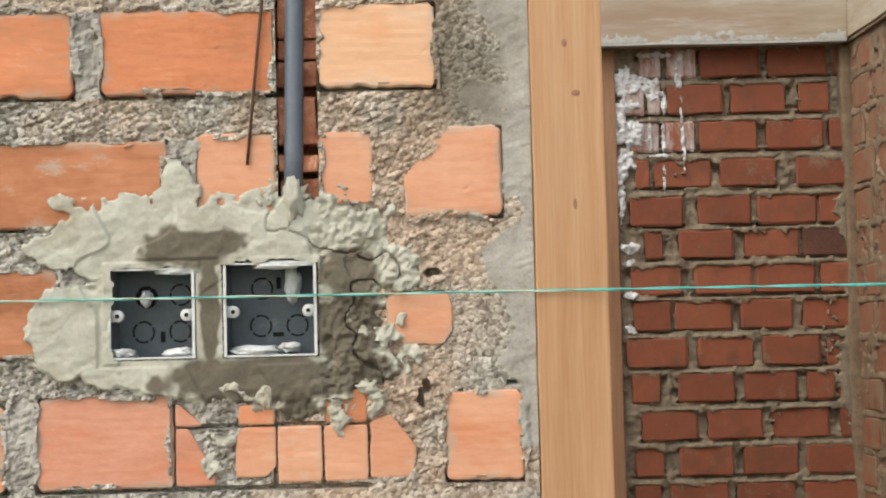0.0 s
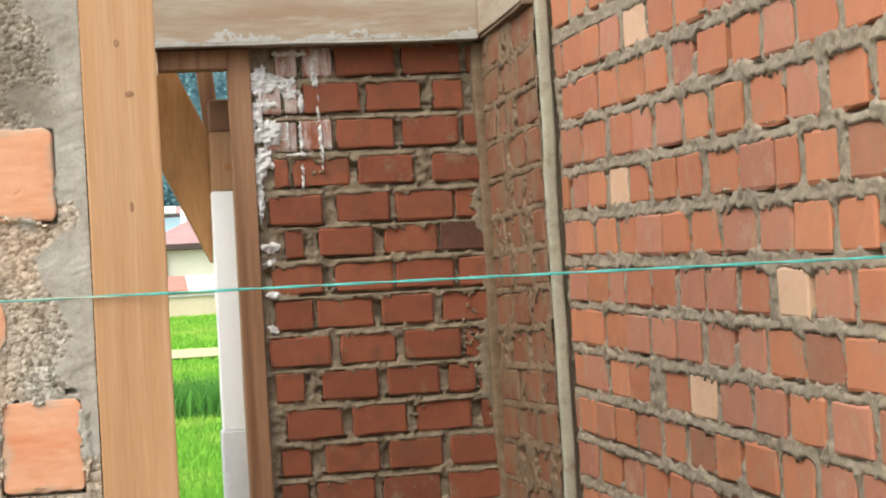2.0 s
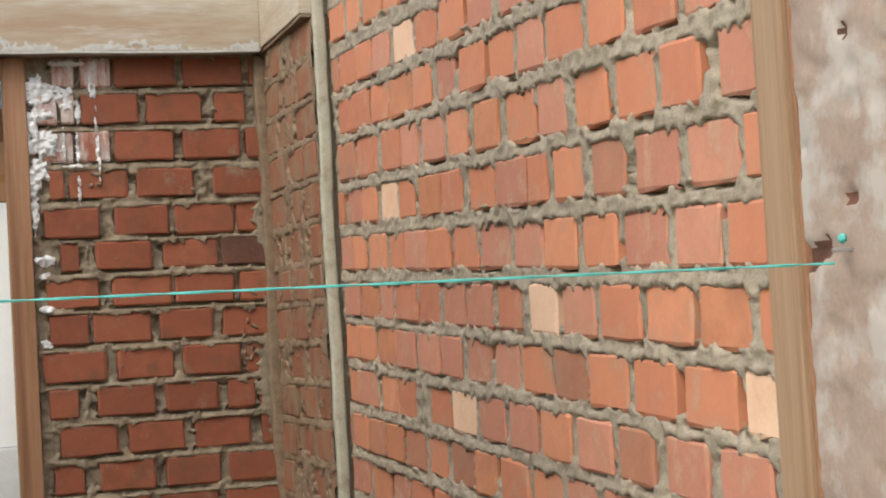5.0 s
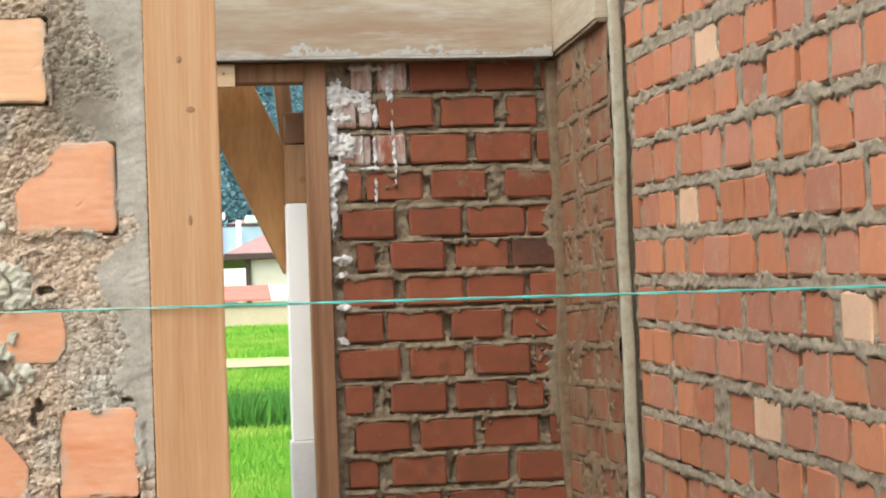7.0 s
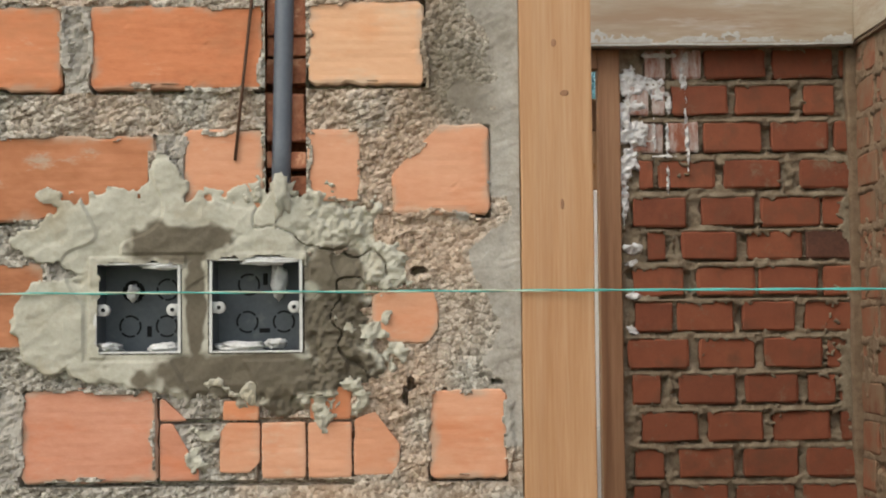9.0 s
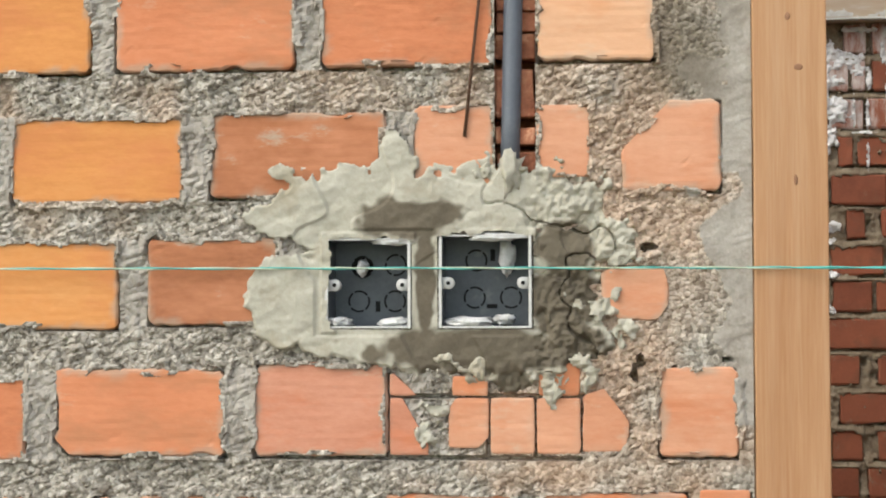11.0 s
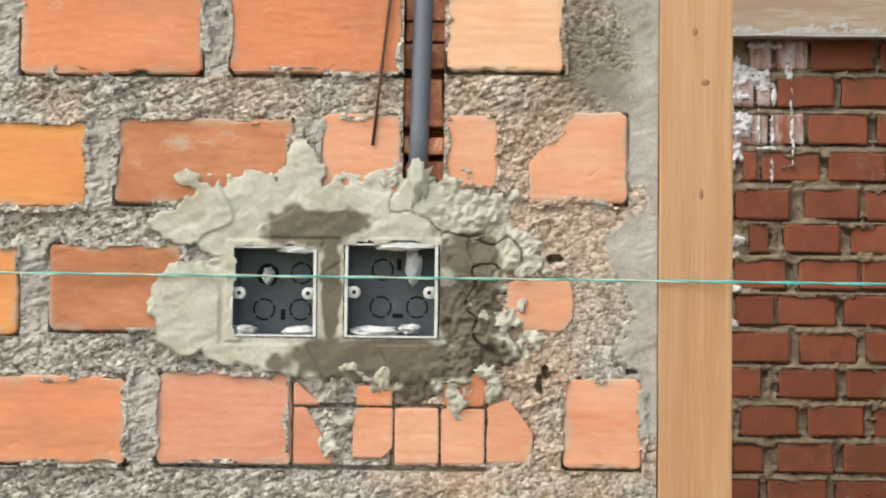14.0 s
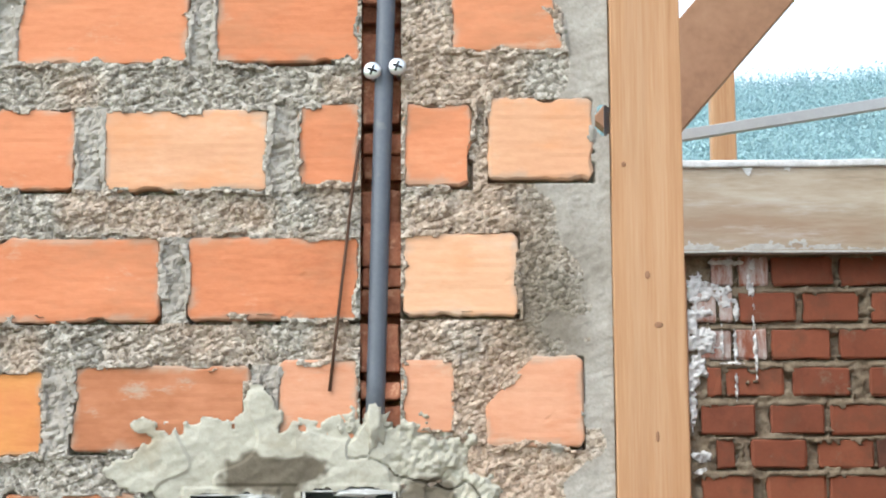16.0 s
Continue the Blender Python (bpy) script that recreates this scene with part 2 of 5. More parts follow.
WOOD_LIGHT = material("light_planed_wood", [(0.42, 0.29, 0.17), (0.54, 0.39, 0.24), (0.60, 0.45, 0.29)], 0.7, 70, 400, 0.2, 0.0015, stretch=(0.05, 1, 1))
WOOD_PALE = material("brown_planed_wood", [(0.19, 0.114, 0.065), (0.263, 0.168, 0.101), (0.319, 0.213, 0.134)], 0.7, 45, 300, 0.15, 0.001, stretch=(1, 1, 0.03),
                     stain=(0.179, 0.0986, 0.0538), stain_scale=30, stain_at=(0.52, 0.72))
WOOD_BRACE = material("brown_brace_wood", [(0.279, 0.132, 0.0465), (0.419, 0.209, 0.0775), (0.512, 0.271, 0.116)], 0.7, 20, 100, 0.2, 0.0015, stretch=(1, 1, 0.2))
BOARD = material("weathered_formwork_board", [(0.221, 0.169, 0.122), (0.327, 0.265, 0.195), (0.393, 0.335, 0.26), (0.449, 0.4, 0.326)], 0.85, 16, 120, 0.3, 0.002,
                 stretch=(0.14, 0.14, 1), stain=(0.291, 0.204, 0.139), stain_scale=9, stain_at=(0.50, 0.68), smear=(0.441, 0.408, 0.365), smear_scale=13, smear_at=(0.56, 0.72))
CEMENT_EDGE = material("pale_cement_edge", [(0.282, 0.26, 0.229), (0.396, 0.378, 0.348), (0.493, 0.48, 0.458)], 0.95, 40, 260, 0.6, 0.003)
CRUST = material("white_lime_crust", [(0.38, 0.37, 0.35), (0.55, 0.54, 0.53), (0.72, 0.72, 0.72)], 0.95, 50, 260, 0.9, 0.004)
PVC = material("dark_grey_pvc", [(0.07, 0.08, 0.10), (0.09, 0.10, 0.125), (0.12, 0.13, 0.15)], 0.45, 20, 200, 0.1, 0.001, spec=0.5,
               stain=(0.22, 0.21, 0.20), stain_scale=30, stain_at=(0.6, 0.85))
BOX_GREY = material("blue_grey_box_plastic", [(0.059, 0.0662, 0.0778), (0.0778, 0.0871, 0.101), (0.0918, 0.102, 0.115)], 0.5, 25, 200, 0.1, 0.001, spec=0.5,
                    stain=(0.18, 0.173, 0.166), stain_scale=35, stain_at=(0.58, 0.8))
BOX_RIM = material("dusty_box_rim", [(0.38, 0.37, 0.35), (0.50, 0.49, 0.47), (0.60, 0.59, 0.57)], 0.7, 40, 200, 0.3, 0.002)
# laid on as the shade inside holes, slots and grooves that aren't cut
BLACK = material("recess_shade_black", [(0.008, 0.008, 0.009), (0.014, 0.013, 0.013)], 0.9, 20, 100)
STEEL = material("zinc_steel", [(0.55, 0.56, 0.58), (0.7, 0.71, 0.73)], 0.35, 60, 200, 0.05, 0.001, metal=0.9)
RUST = material("rusty_wire", [(0.05, 0.025, 0.015), (0.10, 0.05, 0.03)], 0.8, 60, 200)
STRING_A = material("teal_string", [(0.05, 0.29, 0.26), (0.11, 0.40, 0.36)], 0.6, 90, 300)
STRING_B = material("faded_string", [(0.30, 0.36, 0.26), (0.44, 0.50, 0.40)], 0.6, 90, 300)
CONCRETE = material("dark_low_bounce_floor", [(0.10, 0.08, 0.06), (0.15, 0.12, 0.095), (0.20, 0.165, 0.13)], 0.95, 5, 80, 0.4, 0.004)
WHITE = material("white_paint_and_glare", [(0.882, 0.882, 0.871), (0.924, 0.924, 0.924), (0.93, 0.93, 0.93)], 0.6, 12, 90, 0.1, 0.001)
GREY_BASE = material("grey_concrete_base", [(0.34, 0.33, 0.34), (0.42, 0.41, 0.42)], 0.9, 12, 90)
PALE_BASE = material("greyish_white_foot", [(0.60, 0.60, 0.61), (0.70, 0.70, 0.71), (0.78, 0.78, 0.79)], 0.85, 12, 90, 0.3, 0.002)
GRASS = material("bright_grass", [(0.12, 0.31, 0.025), (0.18, 0.41, 0.04), (0.25, 0.48, 0.06)], 0.8, 0.6, 6, 0.2, 0.02,
                 stain=(0.34, 0.46, 0.08), stain_scale=0.3, stain_at=(0.5, 0.65))
GRASS_DARK = material("dark_reeds", [(0.06, 0.19, 0.03), (0.10, 0.28, 0.04)], 0.8, 3, 20)
DIRT = material("sandy_path", [(0.40, 0.34, 0.18), (0.50, 0.44, 0.26)], 0.9, 2, 20)
# distance haze is mixed into both foliage colours, most into the upper forest
FOREST = material("haze_paled_forest", [(0.16, 0.25, 0.275), (0.27, 0.385, 0.40), (0.40, 0.53, 0.52)], 0.9, 0.12, 1.2, 0.5, 0.5)
WOODS = material("haze_blued_dark_woods", [(0.055, 0.125, 0.15), (0.11, 0.215, 0.245), (0.18, 0.31, 0.33)], 0.9, 0.12, 1.2, 0.5, 0.5)
HOUSE_WALL = material("cream_house_wall", [(0.58, 0.54, 0.44), (0.68, 0.64, 0.54)], 0.9, 1.5, 20)
HOUSE_BLUE = material("pale_blue_house_wall", [(0.42, 0.53, 0.70), (0.52, 0.63, 0.80)], 0.9, 1.5, 20)
ROOF_PINK = material("faded_red_roof", [(0.32, 0.18, 0.17), (0.42, 0.26, 0.25)], 0.8, 2, 20)
FENCE_WALL = material("tan_garden_wall", [(0.46, 0.38, 0.29), (0.58, 0.49, 0.38)], 0.9, 1.2, 15)
BAND_RED = material("red_band_paint", [(0.50, 0.16, 0.12), (0.56, 0.22, 0.17)], 0.8, 2, 20)
WOOD_DARK = material("dark_eaves_timber", [(0.05, 0.035, 0.03), (0.09, 0.065, 0.055)], 0.8, 2, 20)
GLASS_DARK = material("dark_window_pane", [(0.03, 0.035, 0.045), (0.05, 0.055, 0.07)], 0.2, 2, 20, spec=0.6)


# ---- mesh helpers ----
def link(name, bm, mat, parent=None, label="", smooth=False):
    me = bpy.data.meshes.new(name)
    bm.to_mesh(me)
    bm.free()
    if mat:
        me.materials.append(mat)
    if smooth:
        for p in me.polygons:
            p.use_smooth = True
    ob = new(name, me)
    if parent:
        ob.parent = parent
    if label:
        ob["label"] = label
    return ob


def part(name, bm, mat, parent, label="", smooth=False):
    return link(name, bm, mat, parent, label, smooth)


def thing(name, at, label, category, group=""):
    ob = new(name)
    ob.location = at
    return tagged(ob, label, category, group)


def block(a, b, bevel=0.0, cuts=0, wob=0.0, seed=0):
    """A bevelled box from corner a to corner b; cuts along its longest side and wob bend it a little."""
    bm = bmesh.new()
    bmesh.ops.create_cube(bm, size=1)
    a, b = Vector(a), Vector(b)
    for v in bm.verts:
        v.co = Vector([(a[i] + b[i]) / 2 + v.co[i] * (b[i] - a[i]) for i in range(3)])
    if bevel:
        bmesh.ops.bevel(bm, geom=bm.edges[:], offset=bevel, segments=2, affect="EDGES", profile=0.6)
    if cuts:
        ax = max(range(3), key=lambda i: b[i] - a[i])
        long = [e for e in bm.edges if abs(e.verts[0].co[ax] - e.verts[1].co[ax]) > 0.5 * (b[ax] - a[ax])]
        bmesh.ops.subdivide_edges(bm, edges=long, cuts=cuts)
        for v in bm.verts:
            n = noise.noise_vector(Vector((seed, 3.7 * seed, v.co[ax] * 5)))
            n2 = noise.noise_vector(v.co * 30 + Vector((seed, 0, 0)))
            v.co += (n + 0.35 * n2) * wob
    return bm


def moved(bm, m):
    bmesh.ops.transform(bm, matrix=m, verts=bm.verts)
    return bm


def tube(points, r, sides=8):
    """A round bar along a line of points."""
    bm = bmesh.new()
    pts = [Vector(p) for p in points]
    rings = []
    for k, p in enumerate(pts):
        d = (pts[min(k + 1, len(pts) - 1)] - pts[max(k - 1, 0)]).normalized()
        u = d.orthogonal().normalized() if abs(d.z) > 0.9 else d.cross(Vector((0, 0, 1))).normalized()
        w = d.cross(u)
        rings.append([bm.verts.new(p + (u * math.cos(a) + w * math.sin(a)) * r) for a in (2 * math.pi * j / sides for j in range(sides))])
    for r0, r1 in zip(rings, rings[1:]):
        for j in range(sides):
            bm.faces.new((r0[j], r0[(j + 1) % sides], r1[(j + 1) % sides], r1[j]))
    bm.faces.new(rings[0][::-1])
    bm.faces.new(rings[-1])
    bmesh.ops.recalc_face_normals(bm, faces=bm.faces)
    return bm


def value_noise(u, v, cell, seed):
    """Smooth noise in -1..1 on arrays of metres."""
    rng = np.random.RandomState(seed)
    table = rng.rand(257, 257) * 2 - 1
    a, b = u / cell + 71.3, v / cell + 37.7
    i, j = np.floor(a).astype(int), np.floor(b).astype(int)
    fa, fb = a - i, b - j
    fa, fb = fa * fa * (3 - 2 * fa), fb * fb * (3 - 2 * fb)
    i, j = i % 256, j % 256
    return (table[i, j] * (1 - fa) + table[i + 1, j] * fa) * (1 - fb) + (table[i, j + 1] * (1 - fa) + table[i + 1, j + 1] * fa) * fb


def sheet(name, u0, u1, v0, v1, step, depth, keep, place, mat, parent, label="", back=0.03):
    """A relief of depth(u, v) over a rectangle, where keep(u, v) says there is any."""
    nu, nv = int((u1 - u0) / step) + 1, int((v1 - v0) / step) + 1
    U, V = np.meshgrid(np.linspace(u0, u1, nu), np.linspace(v0, v1, nv), indexing="ij")
    D = depth(U, V)
    co = place(U, V, D).reshape(-1, 3)
    k = keep(U, V)
    cell = k[:-1, :-1] & k[1:, :-1] & k[1:, 1:] & k[:-1, 1:]
    i, j = np.nonzero(cell)
    quads = np.stack([i * nv + j, (i + 1) * nv + j, (i + 1) * nv + j + 1, i * nv + j + 1], 1)
    used, quads = np.unique(quads, return_inverse=True)
    quads = quads.reshape(-1, 4)
    me = bpy.data.meshes.new(name)
    me.from_pydata(co[used].tolist(), [], quads.tolist())
    me.materials.append(mat)
    me.polygons.foreach_set("use_smooth", np.ones(len(quads), bool))
    ob = new(name, me)
    ob.parent = parent
    if label:
        ob["label"] = label
    return ob


def unit_brick(seed):
    """A worn brick face in unit size: front at y = 0, body behind it."""
    rnd = random.Random(seed)
    bm = bmesh.new()
    xs = (-0.5, -0.468, rnd.uniform(-0.24, -0.14), rnd.uniform(0.14, 0.24), 0.468, 0.5)
    zs = (-0.5, -0.44, rnd.uniform(-0.08, 0.08), 0.44, 0.5)
    nx, nz = len(xs) - 1, len(zs) - 1
    lean, chip = rnd.uniform(-0.03, 0.03), rnd.choice(((0, 0), (nx, 0), (0, nz), (nx, nz), None, None))
    rows = []
    for j, z in enumerate(zs):
        row = []
        for i, x in enumerate(xs):
            ex, ez = i in (0, nx), j in (0, nz)
            pull = rnd.uniform(0.90, 0.975) if ex and ez else 1
            if (i, j) == chip:
                pull = rnd.uniform(0.78, 0.86)
            y = 0.10 if ex and ez else 0.065 if ex or ez else 0.0
            row.append(bm.verts.new((x * pull + rnd.uniform(-0.016, 0.016), y + lean * x + rnd.uniform(-0.012, 0.016), z * pull + rnd.uniform(-0.04, 0.03) * (1 if ez else 0.4))))
        rows.append(row)
    for j in range(nz):
        for i in range(nx):
            bm.faces.new((rows[j][i], rows[j][i + 1], rows[j + 1][i + 1], rows[j + 1][i]))
    ring = rows[0][:] + [rows[j][-1] for j in range(1, nz)] + rows[-1][::-1] + [rows[j][0] for j in range(nz - 1, 0, -1)]
    back = [bm.verts.new((v.co.x, 1.0, v.co.z)) for v in ring]
    for k in range(len(ring)):
        q = (k + 1) % len(ring)
        bm.faces.new((ring[q], ring[k], back[k], back[q]))
    me = bpy.data.meshes.new("brick")
    bm.to_mesh(me)
    bm.free()
    return me


def worn_block(w, h, d, seed, cut=None):
    """A clay block with uneven arrises. cut: corners taken off, as (sx, sz, along x, along z)."""
    bm = bmesh.new()
    film = bm.verts.layers.float.new("edge")

    def stations(size):
        inner = max(3, int(size / 0.0055))
        edge = [0.0, 0.0022, 0.006]
        mid = [0.006 + (size - 0.012) * k / inner for k in range(1, inner)]
        return [t - size / 2 for t in edge + mid + [size - 0.006, size - 0.0022, size]]

    sx_, sz_ = stations(w), stations(h)
    n, m = len(sx_) - 1, len(sz_) - 1
    rows = []
    sawn = 0.25 if w < 0.06 else 1.0
    off = Vector((seed * 1.7, seed * 0.9, 0))
    for j in range(m + 1):
        row = []
        for i in range(n + 1):
            x, z = sx_[i], sz_[j]
            if cut:
                for sx, sz, cx, cz in cut:
                    over = (sx * x - (w / 2 - cx)) / cx + (sz * z - (h / 2 - cz)) / cz
                    if sx * x > w / 2 - cx and sz * z > h / 2 - cz and over > 1:
                        k = (over - 1) / 2
                        x -= sx * cx * k
                        z -= sz * cz * k
            ex, ez = w / 2 - abs(x), h / 2 - abs(z)
            e = min(ex, ez)
            y = 0.0032 * sawn * max(0, 1 - e / 0.003) ** 1.5
            nv = noise.noise_vector(Vector((x, 0, z)) * 110 + off)
            n3 = noise.noise(Vector((x, 0, z)) * 25 + off)
            if e < 0.003:
                x += nv.x * 0.0018 * sawn - math.copysign(1, x) * (0.018 * sawn * max(0, n3 - 0.30) if ex < 0.003 else 0)
                z += nv.z * 0.0018 * sawn - math.copysign(1, z) * (0.018 * sawn * max(0, n3 - 0.30) if ez < 0.003 else 0)
                if ex + ez < 0.0065:
                    k = (0.0065 - ex - ez) * sawn * (0.45 + 0.5 * noise.noise(Vector((math.copysign(3, x), seed, math.copysign(5, z)))))
                    x -= math.copysign(k, x)
                    z -= math.copysign(k, z)
            y += 0.0012 * noise.noise(Vector((x * 8, 5, z * 22)) + off) + 0.0005 * noise.noise(Vector((x * 30, 9, z * 160)) + off)
            pit = noise.noise(Vector((x * 38, 2, z * 62)) + off * 3) + 0.5 * noise.noise(Vector((x * 120, 4, z * 120)) + off)
            y += sawn * 0.006 * max(0, min(0.35, pit - 0.80))
            v = bm.verts.new((x, y, z))
            cover = 0.55 - e / 0.011 + 0.9 * noise.noise(Vector((x, 7, z)) * 33 + off) + 0.5 * noise.noise(Vector((x, 3, z)) * 90 + off)
            v[film] = max(0.0, min(0.6, cover * 1.2)) * sawn
            row.append(v)
        rows.append(row)
    for j in range(m):
        for i in range(n):
            bm.faces.new((rows[j][i], rows[j][i + 1], rows[j + 1][i + 1], rows[j + 1][i]))
    ring = rows[0][:] + [rows[j][-1] for j in range(1, m + 1)] + rows[-1][-2::-1] + [rows[j][0] for j in range(m - 1, 0, -1)]
    back = [bm.verts.new((v.co.x, d, v.co.z)) for v in ring]
    for k in range(len(ring)):
        q = (k + 1) % len(ring)
        bm.faces.new((ring[q], ring[k], back[k], back[q]))
    return bm


# ---- setting ----
ground_bm = bmesh.new()
GY = [-60, -20, -3, 2.8, 5, 9, 12, 16, 20, 24, 28, 32, 36, 40, 46, 52, 58, 70, 90, 140, 220, 400, 900, 2500]


def ground_z(y):
    return -0.45 if y < 12 else -0.45 + (y - 12) * 0.055 if y < 70 else 2.74 + (y - 70) * 0.02


gx = [-1500, -400, -100, -30, -12, -6, -3, -1, 0, 1, 2, 3, 4, 6, 9, 14, 30, 100, 400, 1500]
grid = [[ground_bm.verts.new((x, y, ground_z(y) + (0.06 * noise.noise(Vector((x * 0.4, y * 0.4, 0))) if 12 < y < 60 else 0))) for x in gx] for y in GY]
for r0, r1 in zip(grid, grid[1:]):
    for k in range(len(gx) - 1):
        ground_bm.faces.new((r0[k], r0[k + 1], r1[k + 1], r1[k]))
ground = tagged(link("ground", ground_bm, GRASS), "bright green grass rising gently beyond the building", "ground", kind="structure")
# unseen floor, dark so that little light bounces up the walls
floor = tagged(link("floor", block((-2.2, -3.2, -0.44), (1.6, 3.3, 0.0), 0.01), CONCRETE), "plain brown floor out of view, kept dark against bounce light", "floor", kind="structure")

# added out of view so the lawn throws no green onto the walls
yard_bm = bmesh.new()
yard_bm.faces.new([yard_bm.verts.new(c) for c in ((-14, -16, -0.445), (14, -16, -0.445), (14, 11.5, -0.445), (-14, 11.5, -0.445))])
tagged(link("yard", yard_bm, YARD), "unseen brown earth sheet added to stop green bounce off the lawn", "yard", kind="structure")

# near wall: clay blocks in thick coarse mortar, with a chase and two sockets cut in
# slab top raised out of view to keep sky off the side wall
wall_near = tagged(link("wall_near", block((-2.2, 0.062, 0.0), (-0.0205, 0.11, 2.95)), MORTAR_NEAR), "unplastered orange clay block wall in coarse grey mortar", "wall", kind="structure")
BOXES = [(-0.478, -0.382, 1.297, 1.398), (-0.349, -0.246, 1.297, 1.402)]
CHASE = (-0.2865, -0.2415, 1.468, 2.32)
NEAR = []


def near_row(*rects):
    NEAR.extend(rects)


near_row((-0.689, -0.489, 1.893, 1.992), (-0.457, -0.2885, 1.894, 1.992), (-0.182, -0.052, 1.905, 1.995), (-0.92, -0.72, 1.893, 1.99))
near_row((-0.810, -0.617, 1.745, 1.842), (-0.585, -0.394, 1.742, 1.839), (-0.360, -0.2885, 1.745, 1.845), (-0.239, -0.159, 1.747, 1.844), (-0.141, -0.020, 1.754, 1.850), (-1.04, -0.845, 1.744, 1.842))
near_row((-0.722, -0.515, 1.591, 1.689), (-0.484, -0.2885, 1.593, 1.689), (-0.2385, -0.107, 1.597, 1.693), (-0.956, -0.752, 1.590, 1.691))
near_row((-0.844, -0.643, 1.440, 1.538), (-0.612, -0.410, 1.445, 1.542), (-0.378, -0.2885, 1.455, 1.548), (-0.2395, -0.181, 1.466, 1.547), (-0.145, -0.035, 1.449, 1.551), (-1.08, -0.875, 1.44, 1.54))
near_row((-0.919, -0.719, 1.296, 1.396), (-0.684, -0.530, 1.301, 1.399), (-0.168, -0.093, 1.305, 1.366))
near_row((-1.03, -0.826, 1.148, 1.245), (-0.792, -0.593, 1.152, 1.251), (-0.561, -0.4085, 1.153, 1.258), (-0.106, -0.018, 1.154, 1.254))
near_row((-0.335, -0.2955, 1.2212, 1.243), (-0.2385, -0.1925, 1.2212, 1.258), (-0.4055, -0.376, 1.2212, 1.2465))
near_row((-0.4055, -0.362, 1.155, 1.2188), (-0.339, -0.2945, 1.163, 1.2188), (-0.2921, -0.2432, 1.157, 1.2188), (-0.2405, -0.1922, 1.157, 1.2188), (-0.1895, -0.138, 1.159, 1.229))
near_row((-0.92, -0.726, 1.007, 1.105), (-0.695, -0.511, 1.009, 1.108), (-0.411, -0.264, 1.014, 1.112), (-0.235, -0.074, 1.017, 1.115), (-0.061, -0.006, 1.021, 1.118))
near_row((-0.85, -0.66, 0.86, 0.96), (-0.63, -0.43, 0.86, 0.96), (-0.40, -0.20, 0.86, 0.96), (-0.17, -0.01, 0.86, 0.96))
near_row((-0.78, -0.58, 2.04, 2.14), (-0.55, -0.36, 2.04, 2.14), (-0.20, -0.02, 2.04, 2.14), (-1.0, -0.81, 2.04, 2.14))
SLOTS = [(-0.41, -0.188, 1.2185, 1.222), (-0.4087, -0.4052, 1.15, 1.245), (-0.55, -0.19, 1.1505, 1.1535), (-0.2432, -0.2392, 1.15, 1.222), (-0.2958, -0.2922, 1.155, 1.222), (-0.192, -0.1882, 1.158, 1.222)]


def inside(U, V, r, grow=0.0):
    return (U > r[0] - grow) & (U < r[1] + grow) & (V > r[2] - grow) & (V < r[3] + grow)


def render_field(U, V):
    """Positive where the smooth cement round the sockets lies."""
    f = np.full(U.shape, -9.0)
    for cx, cz, rx, rz in ((-0.520, 1.330, 0.050, 0.056), (-0.49, 1.418, 0.062, 0.030), (-0.42, 1.430, 0.115, 0.046), (-0.345, 1.436, 0.095, 0.044), (-0.498, 1.432, 0.045, 0.036), (-0.540, 1.424, 0.028, 0.016), (-0.530, 1.474, 0.016, 0.009), (-0.452, 1.462, 0.035, 0.022), (-0.30, 1.468, 0.03, 0.018), (-0.40, 1.292, 0.125, 0.040), (-0.30, 1.275, 0.145, 0.036), (-0.222, 1.345, 0.060, 0.085),
                           (-0.25, 1.437, 0.100, 0.054), (-0.363, 1.35, 0.13, 0.075), (-0.266, 1.246, 0.030, 0.024), (-0.31, 1.25, 0.022, 0.02), (-0.22, 1.25, 0.018, 0.022), (-0.19, 1.28, 0.035, 0.03), (-0.400, 1.470, 0.032, 0.034), (-0.404, 1.497, 0.015, 0.022), (-0.175, 1.395, 0.056, 0.030)):
        f = np.maximum(f, 1 - np.hypot((U - cx) / rx, (V - cz) / rz))
    ragged = np.clip((U + 0.36) / 0.10, 0, 1)
    rim = np.clip((V - 1.37) / 0.04, 0.25, 1)
    f = f + (0.05 + 0.12 * rim + 0.05 * ragged) * value_noise(U, V, 0.028, 5) + (0.08 + 0.12 * rim) * value_noise(U, V, 0.012, 6) + (0.03 + 0.10 * rim) * value_noise(U, V, 0.006, 7)
    return np.where((U < -0.485) & (np.abs(V - 1.384 - 0.003 * value_noise(U, V, 0.01, 8)) < 0.004 * np.clip((-0.49 - U) / 0.04, 0, 1)), -1.0, f)


CUTS = {(-0.145, 1.449): [(-1, 1, 0.055, 0.055)], (-0.182, 1.905): [(1, 1, 0.02, 0.09)], (-0.1895, 1.159): [(1, 1, 0.028, 0.036), (1, -1, 0.010, 0.016), (-1, 1, 0.02, 0.008)], (-0.4055, 1.2212): [(1, 1, 0.026, 0.024)], (-0.339, 1.163): [(1, -1, 0.012, 0.012), (-1, 1, 0.008, 0.012)], (-0.4055, 1.155): [(1, 1, 0.030, 0.052)],
        (-0.168, 1.305): [(-1, -1, 0.020, 0.030), (1, -1, 0.014, 0.020), (1, 1, 0.008, 0.022), (-1, 1, 0.014, 0.008)], (-0.792, 1.152): [(-1, -1, 0.02, 0.02)]}


